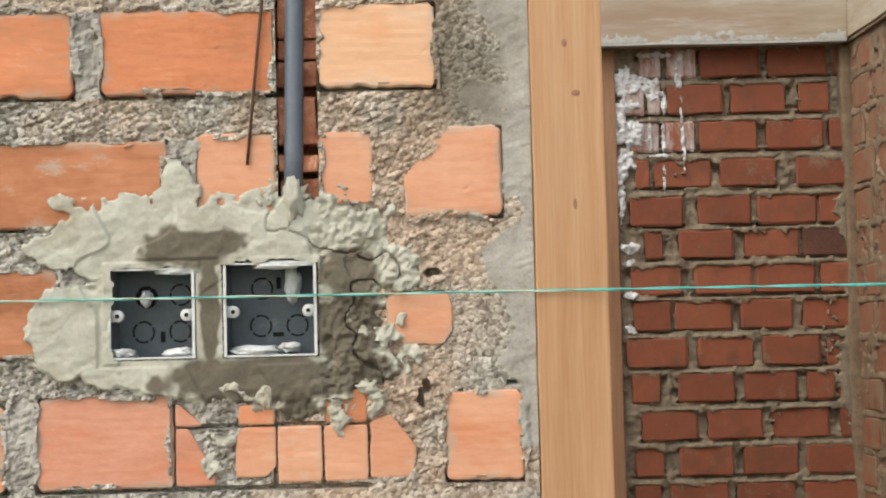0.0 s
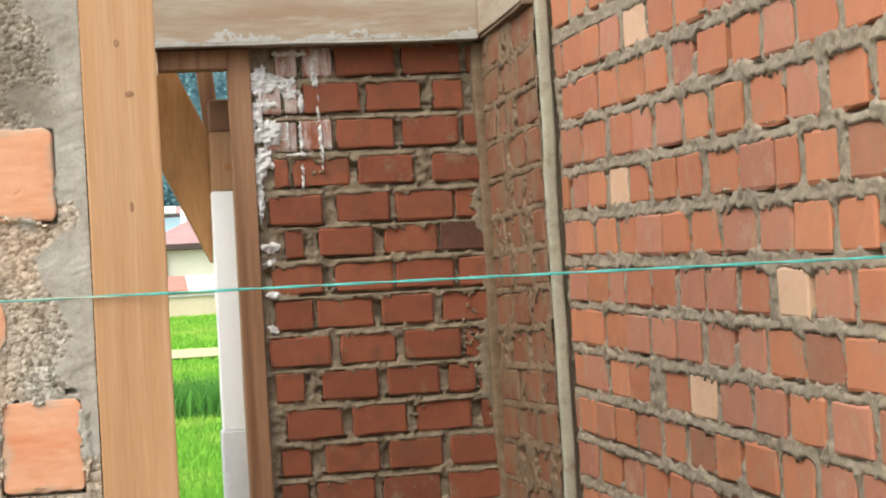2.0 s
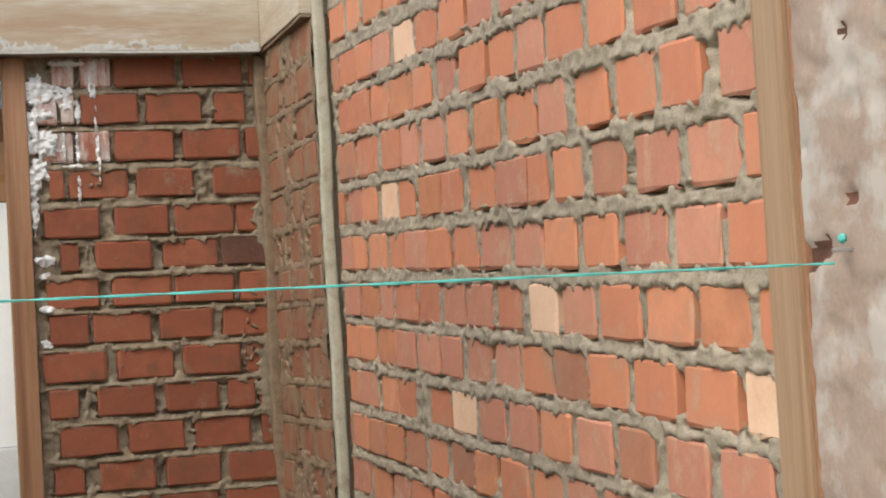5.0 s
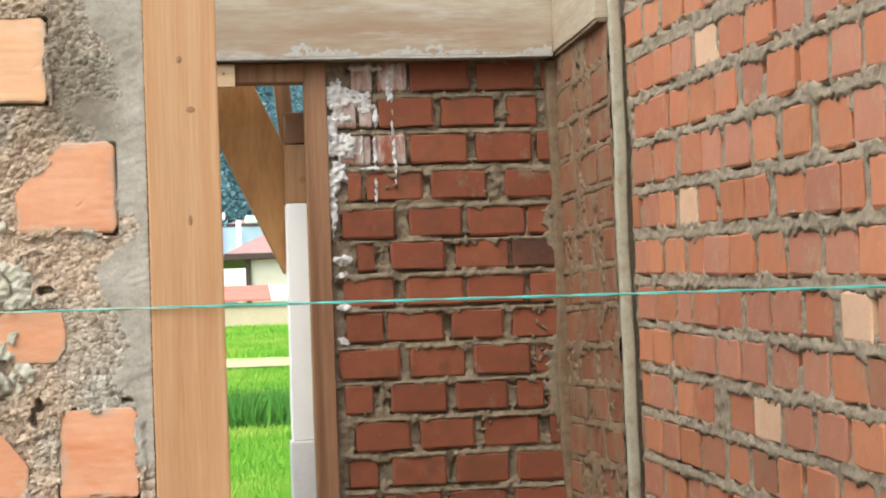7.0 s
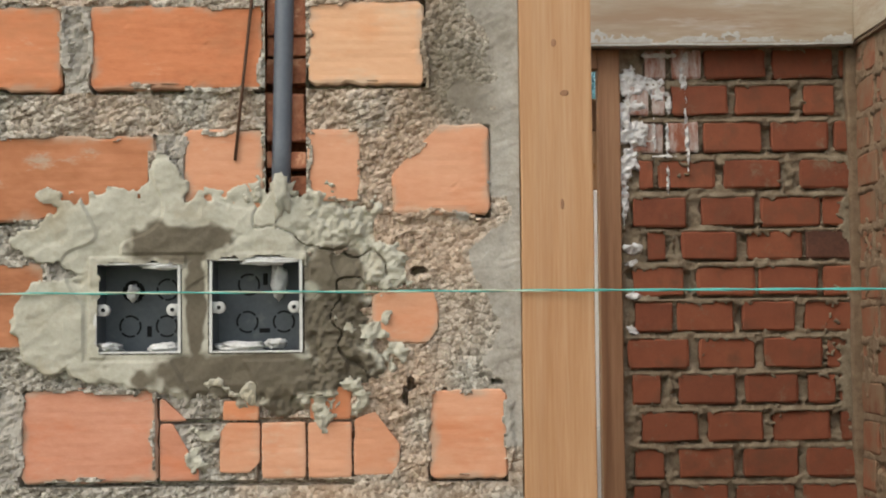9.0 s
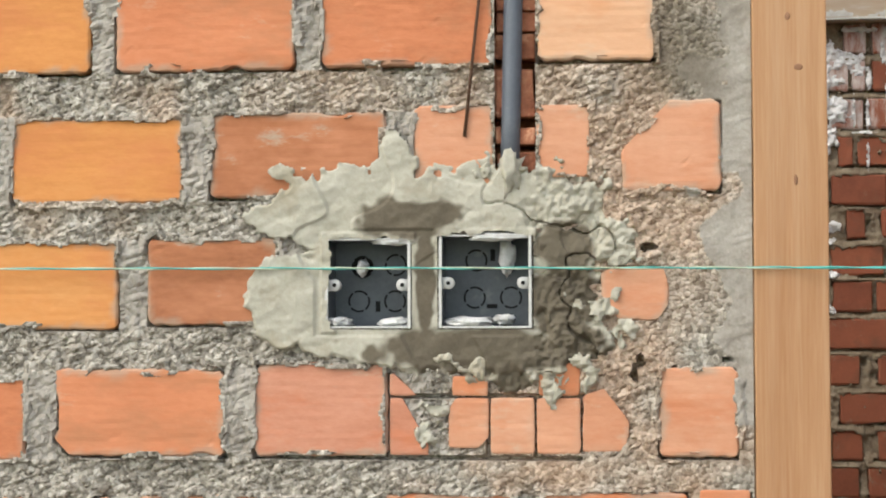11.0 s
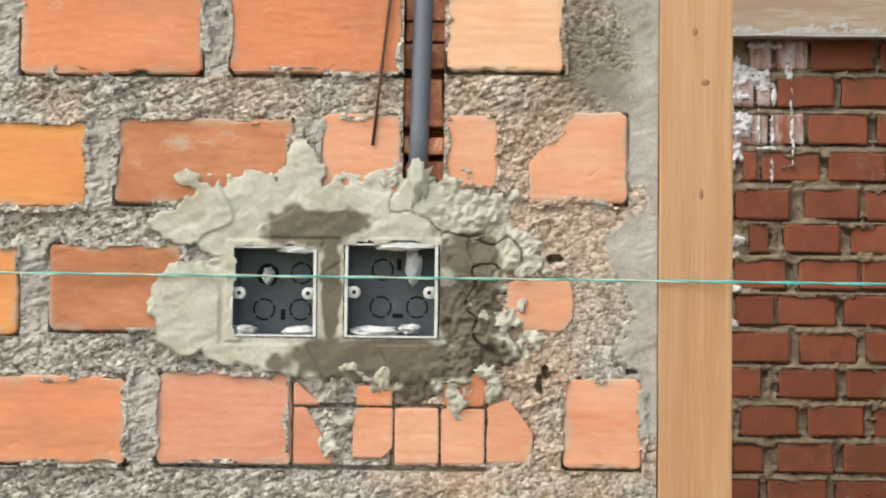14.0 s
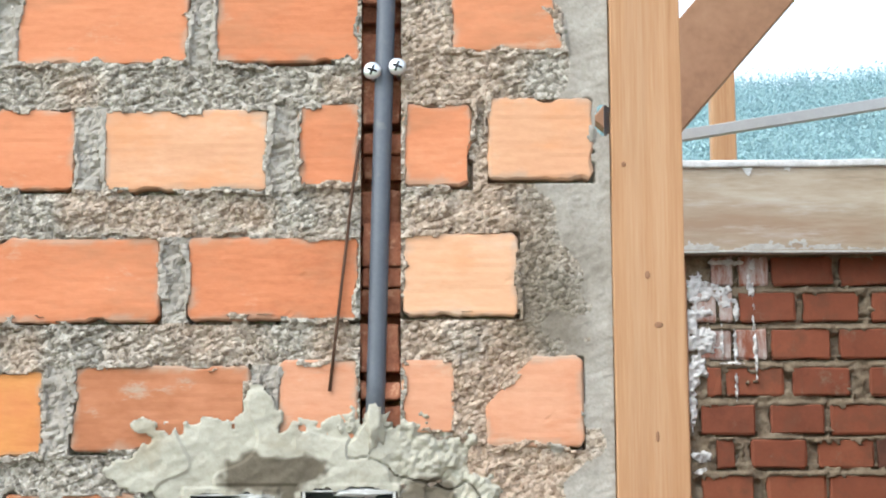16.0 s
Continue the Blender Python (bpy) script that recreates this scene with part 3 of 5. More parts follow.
def face(U, V, r, grow):
    """Where a block's face is, less the corners taken off it."""
    k = inside(U, V, r, grow)
    x, z = U - (r[0] + r[1]) / 2, V - (r[2] + r[3]) / 2
    w, h = r[1] - r[0], r[3] - r[2]
    for sx, sz, cx, cz in CUTS.get((r[0], r[2]), ()):
        a, b = (sx * x - (w / 2 - cx)) / cx, (sz * z - (h / 2 - cz)) / cz
        k &= ~((a > 0) & (b > 0) & (a + b > 1 + 2 * grow / min(cx, cz)))
    return k


def near_relief(U, V):
    A, B = U + 0.5 * V, V - 0.35 * U
    peb = np.abs(value_noise(A * 0.7, B * 1.3, 0.011, 1)) * 0.0048 + np.abs(value_noise(A, B, 0.0055, 2)) * 0.0036
    D = 0.0050 + 0.0045 * value_noise(U, V, 0.05, 3) - peb + 0.002 * value_noise(U, V, 0.02, 4)
    smooth = np.clip((U + 0.115) / 0.05 + 0.9 * value_noise(U, V, 0.06, 8), 0, 1)
    D = D * (1 - 0.75 * smooth) + smooth * 0.002
    ledge = np.clip((1.15 - np.hypot((U + 0.17) / 0.17, (V - 1.136) / 0.017) + 0.3 * value_noise(U, V, 0.02, 92)) * 3, 0, 1)
    D = D * (1 - 0.8 * ledge) + ledge * 0.001
    gap = value_noise(U, V, 0.07, 9) + 0.5 * value_noise(U, V, 0.02, 10)
    coat = render_field(U, V)
    W = U + 0.0060 * value_noise(U, V, 0.026, 95) + 0.0030 * value_noise(U, V, 0.009, 96)
    Z = V + 0.0060 * value_noise(U, V, 0.028, 97) + 0.0030 * value_noise(U, V, 0.010, 98)
    for r in NEAR:
        if r[3] - r[2] < 0.075 and r[2] > 1.14:
            D = np.where(face(U, V, r, -0.001), np.maximum(D, 0.009), D)
            continue
        edge = face(U, V + 0.0024, r, 0.0004) & ~face(U, V, r, -0.005) & (V < r[2] + 0.02) & (gap > 0.12)
        edge |= face(U - 0.0006, V, r, 0.0) & ~face(U, V, r, -0.005) & (U > r[1] - 0.02) & (gap > 0.66)
        edge |= face(U + 0.0006, V, r, 0.0) & ~face(U, V, r, -0.005) & (U < r[0] + 0.02) & (gap > 0.78)
        edge &= coat < -0.35
        lap = face(W, Z, r, 0.004) & ~face(W, Z, r, -0.0035) & ~edge & (gap < 0.30)
        D = np.where(edge, 0.02, D)
        D = np.where(face(U, V, r, -0.0035), np.maximum(D, 0.012), D)
        D = np.where(lap, -0.0012 - 0.4 * peb + 0.0012 * value_noise(U, V, 0.009, 94), D)
    D = np.where(coat > np.where(U > -0.30, 0.22, 0.14), np.maximum(D, 0.010), D)
    for cx, cz, rx, rz in ((-0.115, 1.387, 0.0075, 0.005), (-0.131, 1.247, 0.004, 0.010), (-0.125, 1.262, 0.004, 0.008), (-0.03, 1.262, 0.006, 0.003), (-0.172, 1.353, 0.006, 0.005)):
        D = np.where(np.hypot((U - cx) / rx, (V - cz) / rz) + 0.4 * value_noise(U, V, 0.006, 91) < 1, 0.022, D)
    for r in SLOTS:
        D = np.where(inside(U, V, r, 0.0005), np.maximum(D, 0.014), D)
    return D


def near_tones(U, V):
    tan = np.clip(1.6 - np.hypot((U + 0.15) / 0.10, (V - 1.33) / 0.26) + 0.9 * value_noise(U, V, 0.05, 61), 0, 1) * 0.85
    tan = np.maximum(tan, np.clip(1 - np.hypot((U + 0.22) / 0.14, (V - 1.135) / 0.03) + 0.5 * value_noise(U, V, 0.03, 62), 0, 1))
    tan = np.maximum(tan, np.clip(1.4 - np.hypot((U + 0.16) / 0.09, (V - 1.72) / 0.10) + 0.6 * value_noise(U, V, 0.04, 66), 0, 1) * 0.7)
    tan = np.maximum(tan, np.clip(0.05 + 0.8 * value_noise(U, V, 0.05, 67), 0, 0.6) * (V > 1.40))
    ren = np.clip((U + np.where(V > 1.47, 0.080, 0.052)) / 0.03 + 1.3 * value_noise(U, V, 0.06, 63) + 0.5 * value_noise(U, V, 0.02, 64), 0, 1) * (V > 1.19)
    for r in NEAR[:40]:
        w = inside(U, V, (r[1], r[1] + 0.036, r[2], r[3])) & (U < -0.36)
        ren = np.where(w, 0.8, ren)
    dmp = np.clip(1.3 - np.hypot((U + 0.075) / 0.06, (V - 1.63) / 0.085) + 0.6 * value_noise(U, V, 0.04, 65), 0, 1)
    return {"tan": tan, "render": ren, "damp": dmp * 0.8}


def tone(ob, values):
    n = len(ob.data.vertices)
    co = np.empty(n * 3)
    ob.data.vertices.foreach_get("co", co)
    co = co.reshape(-1, 3)
    for key, arr in values(co[:, 0], co[:, 2]).items():
        ob.data.attributes.new(key, "FLOAT", "POINT").data.foreach_set("value", arr.astype(np.float32))


def not_cut(U, V):
    k = ~inside(U, V, CHASE)
    for r in BOXES:
        k &= ~inside(U, V, r, -0.002)
    return k & ~(((U + 0.008) / 0.008) ** 2 + ((V - 1.823) / 0.017) ** 2 < 1)


def facing(U, V, D):
    return np.stack([U, D, V], -1)


for z0, z1 in ((0.0, 1.806), (1.884, 2.32)):
    part("wall_end", block((-0.020, 0.03, z0), (-0.0006, 0.11, z1)), MORTAR_NEAR, wall_near)
near_sheet = sheet("mortar", -1.1, -0.0012, 0.92, 2.12, 0.0023, near_relief, not_cut, facing, MORTAR_NEAR, wall_near)
tone(near_sheet, near_tones)
near_sheet.data.polygons.foreach_set("use_smooth", np.zeros(len(near_sheet.data.polygons), bool))
cen = np.empty(len(near_sheet.data.polygons) * 3)
near_sheet.data.polygons.foreach_get("center", cen)
coated = near_tones(cen[0::3], cen[2::3])["render"] > 0.45
near_sheet.data.polygons.foreach_set("use_smooth", coated & (cen[0::3] > -0.3))
near_sheet.data.materials.append(RENDER_GREY)
near_sheet.data.polygons.foreach_set("material_index", coated.astype(np.int32))
PALE = {(-0.585, 1.742), (-0.141, 1.754), (-0.2385, 1.597)}
TINTS = {(-0.844, 1.440): BLOCK_GOLD, (-0.919, 1.296): BLOCK_GOLD, (-0.956, 1.590): BLOCK_GOLD, (-0.612, 1.445): BLOCK_BROWN, (-0.684, 1.301): BLOCK_BROWN, (-0.561, 1.153): BLOCK_PINK, (-0.4055, 1.155): BLOCK_PINK, (-0.4055, 1.2212): BLOCK_PINK, (-0.168, 1.305): BLOCK_PINK}
for key in ((-0.145, 1.449), (-0.2395, 1.466), (-0.106, 1.154), (-0.378, 1.455), (-0.339, 1.163), (-0.2921, 1.157), (-0.2405, 1.157), (-0.1895, 1.159), (-0.168, 1.305)):
    TINTS[key] = BLOCK_SOFT
for k, (a, b, c, d) in enumerate(NEAR):
    ob = part("block", worn_block(b - a, d - c, 0.05, k + 1, CUTS.get((a, c))), BLOCK_PALE if (a, c) in PALE else TINTS.get((a, c), BLOCK), wall_near)
    ob.location = ((a + b) / 2, 0.001 * math.sin(k * 2.3), (c + d) / 2)
    ob.rotation_euler = (0, radians(0.5 * math.sin(k * 1.7)), 0)

# chase: broken hollow block ribs behind the conduit
part("chase_back", block((CHASE[0] - 0.01, 0.048, CHASE[2] - 0.02), (CHASE[1] + 0.01, 0.061, CHASE[3])), RIB, wall_near, "broken red clay inside the cut groove")
rnd = random.Random(4)
z = 1.475
while z < 2.25:
    h = rnd.uniform(0.012, 0.06)
    bm = block((CHASE[0], rnd.choice((0.008, 0.012, 0.016, 0.024)) + rnd.uniform(0, 0.006), z), (CHASE[1], 0.05, z + h), 0.003, 9, 0.006, z * 9)
    part("rib", bm, RIB, wall_near)
    z += h + rnd.choice((0.0004, 0.0005, 0.001, 0.003, 0.012))


def patch_relief(U, V):
    f = render_field(U, V)
    rough = np.clip((U + 0.262) / 0.03, 0, 1) + np.clip((1.262 - V) / 0.02, 0, 1) * (U > -0.40)
    rough = np.clip(rough, 0, 1) * (1 - 0.8 * np.clip((1.2 - np.hypot((U + 0.212) / 0.036, (V - 1.385) / 0.030)) * 2, 0, 1))
    t = np.clip(f / (0.08 + 0.25 * rough), 0, 1)
    D = 0.0022 - t * 0.0050 + 0.0012 * value_noise(U, V, 0.04, 12) + 0.0004 * value_noise(U, V, 0.009, 13)
    swipe = value_noise(U + 0.6 * V, V - 0.3 * U, 0.075, 19)
    D -= (1 - rough) * 0.0030 * np.clip(swipe * 26, 0, 1)
    chunk = value_noise(U, V, 0.026, 17) + 0.5 * value_noise(U, V, 0.012, 18)
    D += rough * (0.0026 - 0.0036 * np.clip(chunk * 4, -0.7, 1) + 0.0022 * value_noise(U, V, 0.0075, 20) + 0.0020 * value_noise(U, V, 0.0042, 23))
    D += (1 - rough) * (0.0009 * value_noise(U + 0.4 * V, 3 * (V - 0.4 * U), 0.03, 26) + 0.0005 * value_noise(U, V, 0.005, 27))
    crack = np.abs(value_noise(U, V, 0.055, 21) + 0.35 * value_noise(U, V, 0.018, 22))
    D += 0.007 * np.clip(1 - crack / 0.045, 0, 1) * np.clip((U + 0.33) / 0.05, 0.0, 1)
    D = np.where(inside(U, V, (-0.49, -0.238, 1.288, 1.408)), np.maximum(D, -0.0035), D)
    lap = np.zeros(U.shape, bool)
    for r in BOXES:
        lap |= inside(U, V, r, 0.006)
    lap &= (U < -0.466) | (V > 1.392)
    return np.where(lap, -0.0062 + 0.0015 * value_noise(U, V, 0.008, 84), D)


def damp(U, V):
    f = np.full(U.shape, -9.0)
    for cx, cz, rx, rz in ((-0.385, 1.421, 0.062, 0.024), (-0.212, 1.385, 0.034, 0.032), (-0.212, 1.325, 0.044, 0.050), (-0.20, 1.285, 0.035, 0.022), (-0.365, 1.35, 0.012, 0.06), (-0.30, 1.270, 0.14, 0.030), (-0.268, 1.23, 0.024, 0.03)):
        f = np.maximum(f, 1 - np.hypot((U - cx) / rx, (V - cz) / rz))
    return {"damp": np.clip((f + 0.22 * value_noise(U, V, 0.02, 15) + 0.12 * value_noise(U, V, 0.008, 16)) * 5 + 0.2, 0, 1)}


def on_patch(U, V):
    k = render_field(U, V) > 0
    W = U + 0.004 * value_noise(U, V, 0.016, 85) + 0.002 * value_noise(U, V, 0.006, 86)
    Z = V + 0.003 * value_noise(U, V, 0.014, 87) + 0.002 * value_noise(U, V, 0.006, 88)
    for a, b, c, d in BOXES:
        first = a < -0.4
        k &= ~(((W > a + 0.005) if first else (U > a - 0.001)) & (U < b + 0.001) & (V > c - 0.001) & (Z < d - (0.002 if first else -0.0005)))
    lip = CHASE[2] + 0.008 + 0.010 * value_noise(U, V, 0.014, 89) + 0.006 * value_noise(U, V, 0.006, 90)
    return k & ~((U > CHASE[0]) & (U < CHASE[1]) & (V > lip))


cement = tagged(new("cement_patch"), "trowelled pale grey cement patch round the switch boxes, partly damp", "cement patch")
for name, u0, u1, v0, v1 in (("lower_coat", -0.60, -0.12, 1.19, 1.2975), ("side_coat", -0.60, -0.43, 1.2975, 1.4005), ("middle_coat", -0.43, -0.30, 1.2975, 1.4005),
                             ("side_coat", -0.30, -0.12, 1.2975, 1.4005), ("upper_coat", -0.60, -0.12, 1.4005, 1.52)):
    coat = sheet(name, u0, u1, v0, v1, 0.0017, patch_relief, on_patch, facing, PLASTER, cement)
    tone(coat, damp)
    n = len(coat.data.polygons)
    cen = np.empty(n * 3)
    coat.data.polygons.foreach_get("center", cen)
    coat.data.polygons.foreach_set("use_smooth", cen[0::3] + 0.03 * value_noise(cen[0::3], cen[2::3], 0.02, 24) < -0.245)


def crumb_field(U, V):
    f = np.full(U.shape, -9.0)
    for cx, cz, rx, rz in ((-0.308, 1.250, 0.024, 0.017), (-0.222, 1.231, 0.015, 0.024), (-0.338, 1.262, 0.022, 0.009), (-0.142, 1.376, 0.022, 0.020), (-0.167, 1.318, 0.018, 0.014), (-0.142, 1.296, 0.020, 0.014),
                           (-0.206, 1.338, 0.007, 0.018), (-0.198, 1.322, 0.010, 0.008), (-0.152, 1.335, 0.008, 0.012), (-0.190, 1.262, 0.018, 0.010), (-0.180, 1.240, 0.012, 0.016), (-0.366, 1.176, 0.014, 0.022), (-0.352, 1.205, 0.02, 0.01), (-0.30, 1.472, 0.010, 0.012)):
        f = np.maximum(f, 1 - np.hypot((U - cx) / rx, (V - cz) / rz))
    return f + 0.45 * value_noise(U, V, 0.013, 111) + 0.35 * value_noise(U, V, 0.006, 112) - 0.17


def crumb_relief(U, V):
    t = np.clip(crumb_field(U, V) / 0.35, 0, 1)
    return 0.002 - 0.0055 * t + 0.003 * value_noise(U, V, 0.010, 113) + 0.0022 * value_noise(U, V, 0.0045, 114)


crumbs = sheet("cement_crust", -0.40, -0.11, 1.14, 1.49, 0.0022, crumb_relief, lambda U, V: crumb_field(U, V) > 0, facing, PLASTER, cement)
tagged(crumbs, "pale dried crumbs of cement", kind="stuff")
crumbs.data.polygons.foreach_set("use_smooth", np.zeros(len(crumbs.data.polygons), bool))


# ---- switch boxes in the near wall ----
def ring_arc(cx, cz, y, r, gap):
    bm = bmesh.new()
    n = 28
    for k in range(n):
        a0, a1 = 2 * math.pi * k / n, 2 * math.pi * (k + 1) / n
        if k % 7 == gap % 7:
            continue
        q = [bm.verts.new((cx + rr * math.cos(a), yy, cz + rr * math.sin(a))) for rr, a, yy in
             ((r - 0.0011, a0, y), (r + 0.0011, a0, y), (r + 0.0011, a1, y), (r - 0.0011, a1, y))]
        bm.faces.new(q)
        w = [bm.verts.new(v.co + Vector((0, 0.001, 0))) for v in q]
        for i in range(4):
            bm.faces.new((q[i], q[(i + 1) % 4], w[(i + 1) % 4], w[i]))
    return bm


def lump(cx, cy, cz, rx, ry, rz, seed):
    bm = bmesh.new()
    bmesh.ops.create_icosphere(bm, subdivisions=3, radius=1)
    for v in bm.verts:
        k = 1 + 0.5 * noise.noise(v.co * 2.4 + Vector((seed, 0, 0))) + 0.4 * noise.noise(v.co * 6 + Vector((0, seed, 0)))
        v.co = Vector((cx + v.co.x * rx * k, cy + v.co.y * ry * k, cz + v.co.z * rz * k))
    return bm


def switch_box(r, slots, blobs, rings, label):
    a, b, c, d = r
    cx, cz = (a + b) / 2, (c + d) / 2
    ob = thing("switch_box", (cx, 0, cz), label, "switch box", "switch boxes in the wall")
    o = Vector((cx, 0, cz))

    def add(name, bm, mat, parent=ob, lab="", smooth=False):
        for v in bm.verts:
            v.co -= o
        return part(name, bm, mat, parent, lab, smooth)

    t, y0, y1 = 0.0022, -0.003, 0.057
    add("back_plate", block((a, y1, c), (b, y1 + 0.003, d)), BOX_GREY)
    for nm, p, q in (("side_panel", (a, y0, c), (a + t, y1, d)), ("side_panel", (b - t, y0, c), (b, y1, d)),
                     ("bottom_panel", (a + t, y0, c), (b - t, y1, c + t)), ("top_panel", (a + t, y0, d - t), (b - t, y1, d))):
        add(nm, block(p, q), BOX_GREY)
    for p, q in (((a - 0.0005, y0 - 0.002, c), (a + t + 0.0008, y0 - 0.0001, d)), ((b - t - 0.0008, y0 - 0.002, c), (b + 0.0005, y0 - 0.0001, d)),
                 ((a + t + 0.0008, y0 - 0.002, c), (b - t - 0.0008, y0 - 0.0001, c + t)), ((a + t + 0.0008, y0 - 0.002, d - t), (b - t - 0.0008, y0 - 0.0001, d))):
        add("rim", block(p, q, 0.0005, 8, 0.0006, p[0] * 50), BOX_RIM, ob, "dusty pale rim")
    for side, x in ((1, a + 0.008), (-1, b - 0.008)):
        bm = bmesh.new()
        bmesh.ops.create_cone(bm, cap_ends=True, segments=20, radius1=0.0068, radius2=0.0068, depth=0.012)
        bmesh.ops.bevel(bm, geom=[e for e in bm.edges if len(e.link_faces) == 2 and e.calc_face_angle() > 1], offset=0.0008, segments=1, affect="EDGES")
        moved(bm, Matrix.Translation((x + 0.0015 * side, 0.006, cz - 0.002)) @ Matrix.Rotation(radians(90), 4, "X"))
        lug = add("screw_lug", bm, BOX_RIM, ob, "pale plastic screw lug", True)
        add("lug_arm", block((x - 0.008 * (side > 0), 0.002, cz - 0.0085), (x + 0.008 * (side < 0), 0.011, cz + 0.0045), 0.001), BOX_RIM)
        bm = bmesh.new()
        bmesh.ops.create_cone(bm, cap_ends=True, segments=12, radius1=0.0024, radius2=0.0024, depth=0.0009)
        moved(bm, Matrix.Translation((x + 0.0015 * side, -0.0004, cz - 0.002)) @ Matrix.Rotation(radians(90), 4, "X"))
        add("screw_hole", bm, BLACK, lug)
    for k, (rx, rz, solid) in enumerate(rings):
        add("knockout_groove", ring_arc(cx + rx, cz + rz, y1 - 0.0009, 0.0118, k + 2), BLACK)
        if solid:
            bm = bmesh.new()
            bmesh.ops.create_cone(bm, cap_ends=True, segments=24, radius1=0.0118, radius2=0.0118, depth=0.001)
            add("open_knockout", moved(bm, Matrix.Translation((cx + rx, y1 - 0.0006, cz + rz)) @ Matrix.Rotation(radians(90), 4, "X")), BLACK)
    for sx, sz, sw, sh in slots:
        add("slot", block((cx + sx - sw, y1 - 0.001, cz + sz - sh), (cx + sx + sw, y1 + 0.001, cz + sz + sh)), BLACK)
    for k, (bx, by, bz, rx, ry, rz) in enumerate(blobs):
        add("cement_splash", lump(cx + bx, by, cz + bz, rx, ry, rz, k + a * 40), CRUST, ob, "white dried cement splash", True)
    return ob


switch_box(BOXES[0], [(0.004, -0.026, 0.0027, 0.0062)], [(-0.036, 0.016, -0.044, 0.015, 0.018, 0.006), (0.03, 0.014, -0.045, 0.02, 0.016, 0.006), (0.03, 0.0, 0.047, 0.022, 0.005, 0.004), (-0.010, 0.03, 0.018, 0.006, 0.012, 0.009)],
           [(-0.018, -0.020, 0), (0.024, -0.020, 0), (-0.014, 0.02, 1), (0.025, 0.022, 0)], "blue-grey plastic switch box set in the cement, splashed with cement")
switch_box(BOXES[1], [(0.005, 0.031, 0.0027, 0.0068), (0.004, -0.028, 0.0062, 0.0025)], [(-0.02, 0.016, -0.046, 0.028, 0.02, 0.006), (0.02, 0.02, -0.043, 0.012, 0.02, 0.006), (0.012, 0.0, 0.05, 0.034, 0.006, 0.005), (0.023, 0.030, 0.029, 0.0085, 0.01, 0.02)],
           [(-0.016, -0.018, 0), (0.026, -0.018, 0), (-0.014, 0.025, 0)], "blue-grey plastic switch box with conduit entry, cement-splashed edges")

# ---- conduit, screws, wire ----
conduit = tagged(link("conduit", tube([(-0.2705, 0.006, 1.455), (-0.2686, 0.006, 1.53), (-0.2640, 0.006, 1.74), (-0.2585, 0.006, 1.97), (-0.2545, 0.006, 2.30)], 0.0108, 20), PVC, smooth=True),
                 "dark grey plastic conduit pipe running down a cut groove", "conduit")
tagged(link("cement_plug", lump(-0.2695, -0.002, 1.472, 0.013, 0.013, 0.026, 3.3), PLASTER, smooth=True), "lump of pale cement holding the conduit end", "cement lump")
for sx, sz in ((-0.2735, 1.880), (-0.2447, 1.8845)):
    sc = thing("screw", (sx, -0.012, sz), "zinc cross-head screw holding the grey conduit", "screw", "screws beside the conduit")
    bm = bmesh.new()
    bmesh.ops.create_uvsphere(bm, u_segments=20, v_segments=12, radius=0.0105)
    for v in bm.verts:
        v.co.y *= 0.45
    part("screw_head", bm, STEEL, sc, smooth=True)
    for ang in (20, 110):
        bm = block((-0.006, -0.0056, -0.0012), (0.006, -0.003, 0.0012), 0.0003)
        part("cross_slot", moved(bm, Matrix.Rotation(radians(ang), 4, "Y")), BLACK, sc)
    part("screw_shank", tube([(0, 0.003, 0), (0, 0.05, 0)], 0.003), STEEL, sc)
tagged(link("wire", tube([(-0.2885, -0.003, 1.80), (-0.2955, -0.004, 1.747), (-0.3035, -0.004, 1.67), (-0.311, -0.005, 1.60), (-0.3205, -0.003, 1.512)], 0.0019, 6), RUST, smooth=True),
       "thin rusty tie wire hanging down the blocks", "wire")


# ---- timber post beside the near wall ----
def knot(x, y, z, rx, rz, parent, o):
    bm = bmesh.new()
    bmesh.ops.create_uvsphere(bm, u_segments=12, v_segments=8, radius=1)
    for v in bm.verts:
        v.co = Vector((x + v.co.x * rx - o[0], y + v.co.y * 0.0005 - o[1], z + v.co.z * rz - o[2]))
    part("knot", bm, WOOD_RAFTER, parent, "dark wood knot", True)


post = thing("timber_post", (0.041, 0.05, 0), "yellow sawn pine post fixed against the block wall", "post")
part("shaft", moved(block((0.0, -0.004, 0.0), (0.0815, 0.10, 2.6), 0.002, 40, 0.0012, 2), Matrix.Translation((-0.041, -0.05, 0))), WOOD_POST, post)
for x, zz, rx, rz in ((0.0385, 1.642, 0.003, 0.0045), (0.05, 1.585, 0.005, 0.0035), (0.014, 1.77, 0.0025, 0.003), (0.046, 1.46, 0.002, 0.006)):
    knot(x, -0.0042, zz, rx, rz, post, (0.041, 0.05, 0))

# ---- far wall ----
FARY = 2.664
wall_far = tagged(link("wall_far", block((0.424, FARY + 0.03, 0.0), (1.30, FARY + 0.12, 2.085)), MORTAR_FAR), "rough red brick wall with uneven mortar and lime stains", "wall", kind="structure")
UNIT = [unit_brick(k) for k in range(24)]
for me in UNIT:
    me.materials.append(None)
FAR = []


def far_row(z0, z1, *e):
    FAR.extend((e[k], e[k + 1], z0, z1) for k in range(0, len(e), 2))


far_row(2.000, 2.078, 0.489, 0.551, 0.563, 0.646, 0.652, 0.820, 0.837, 1.006, 1.019, 1.074)
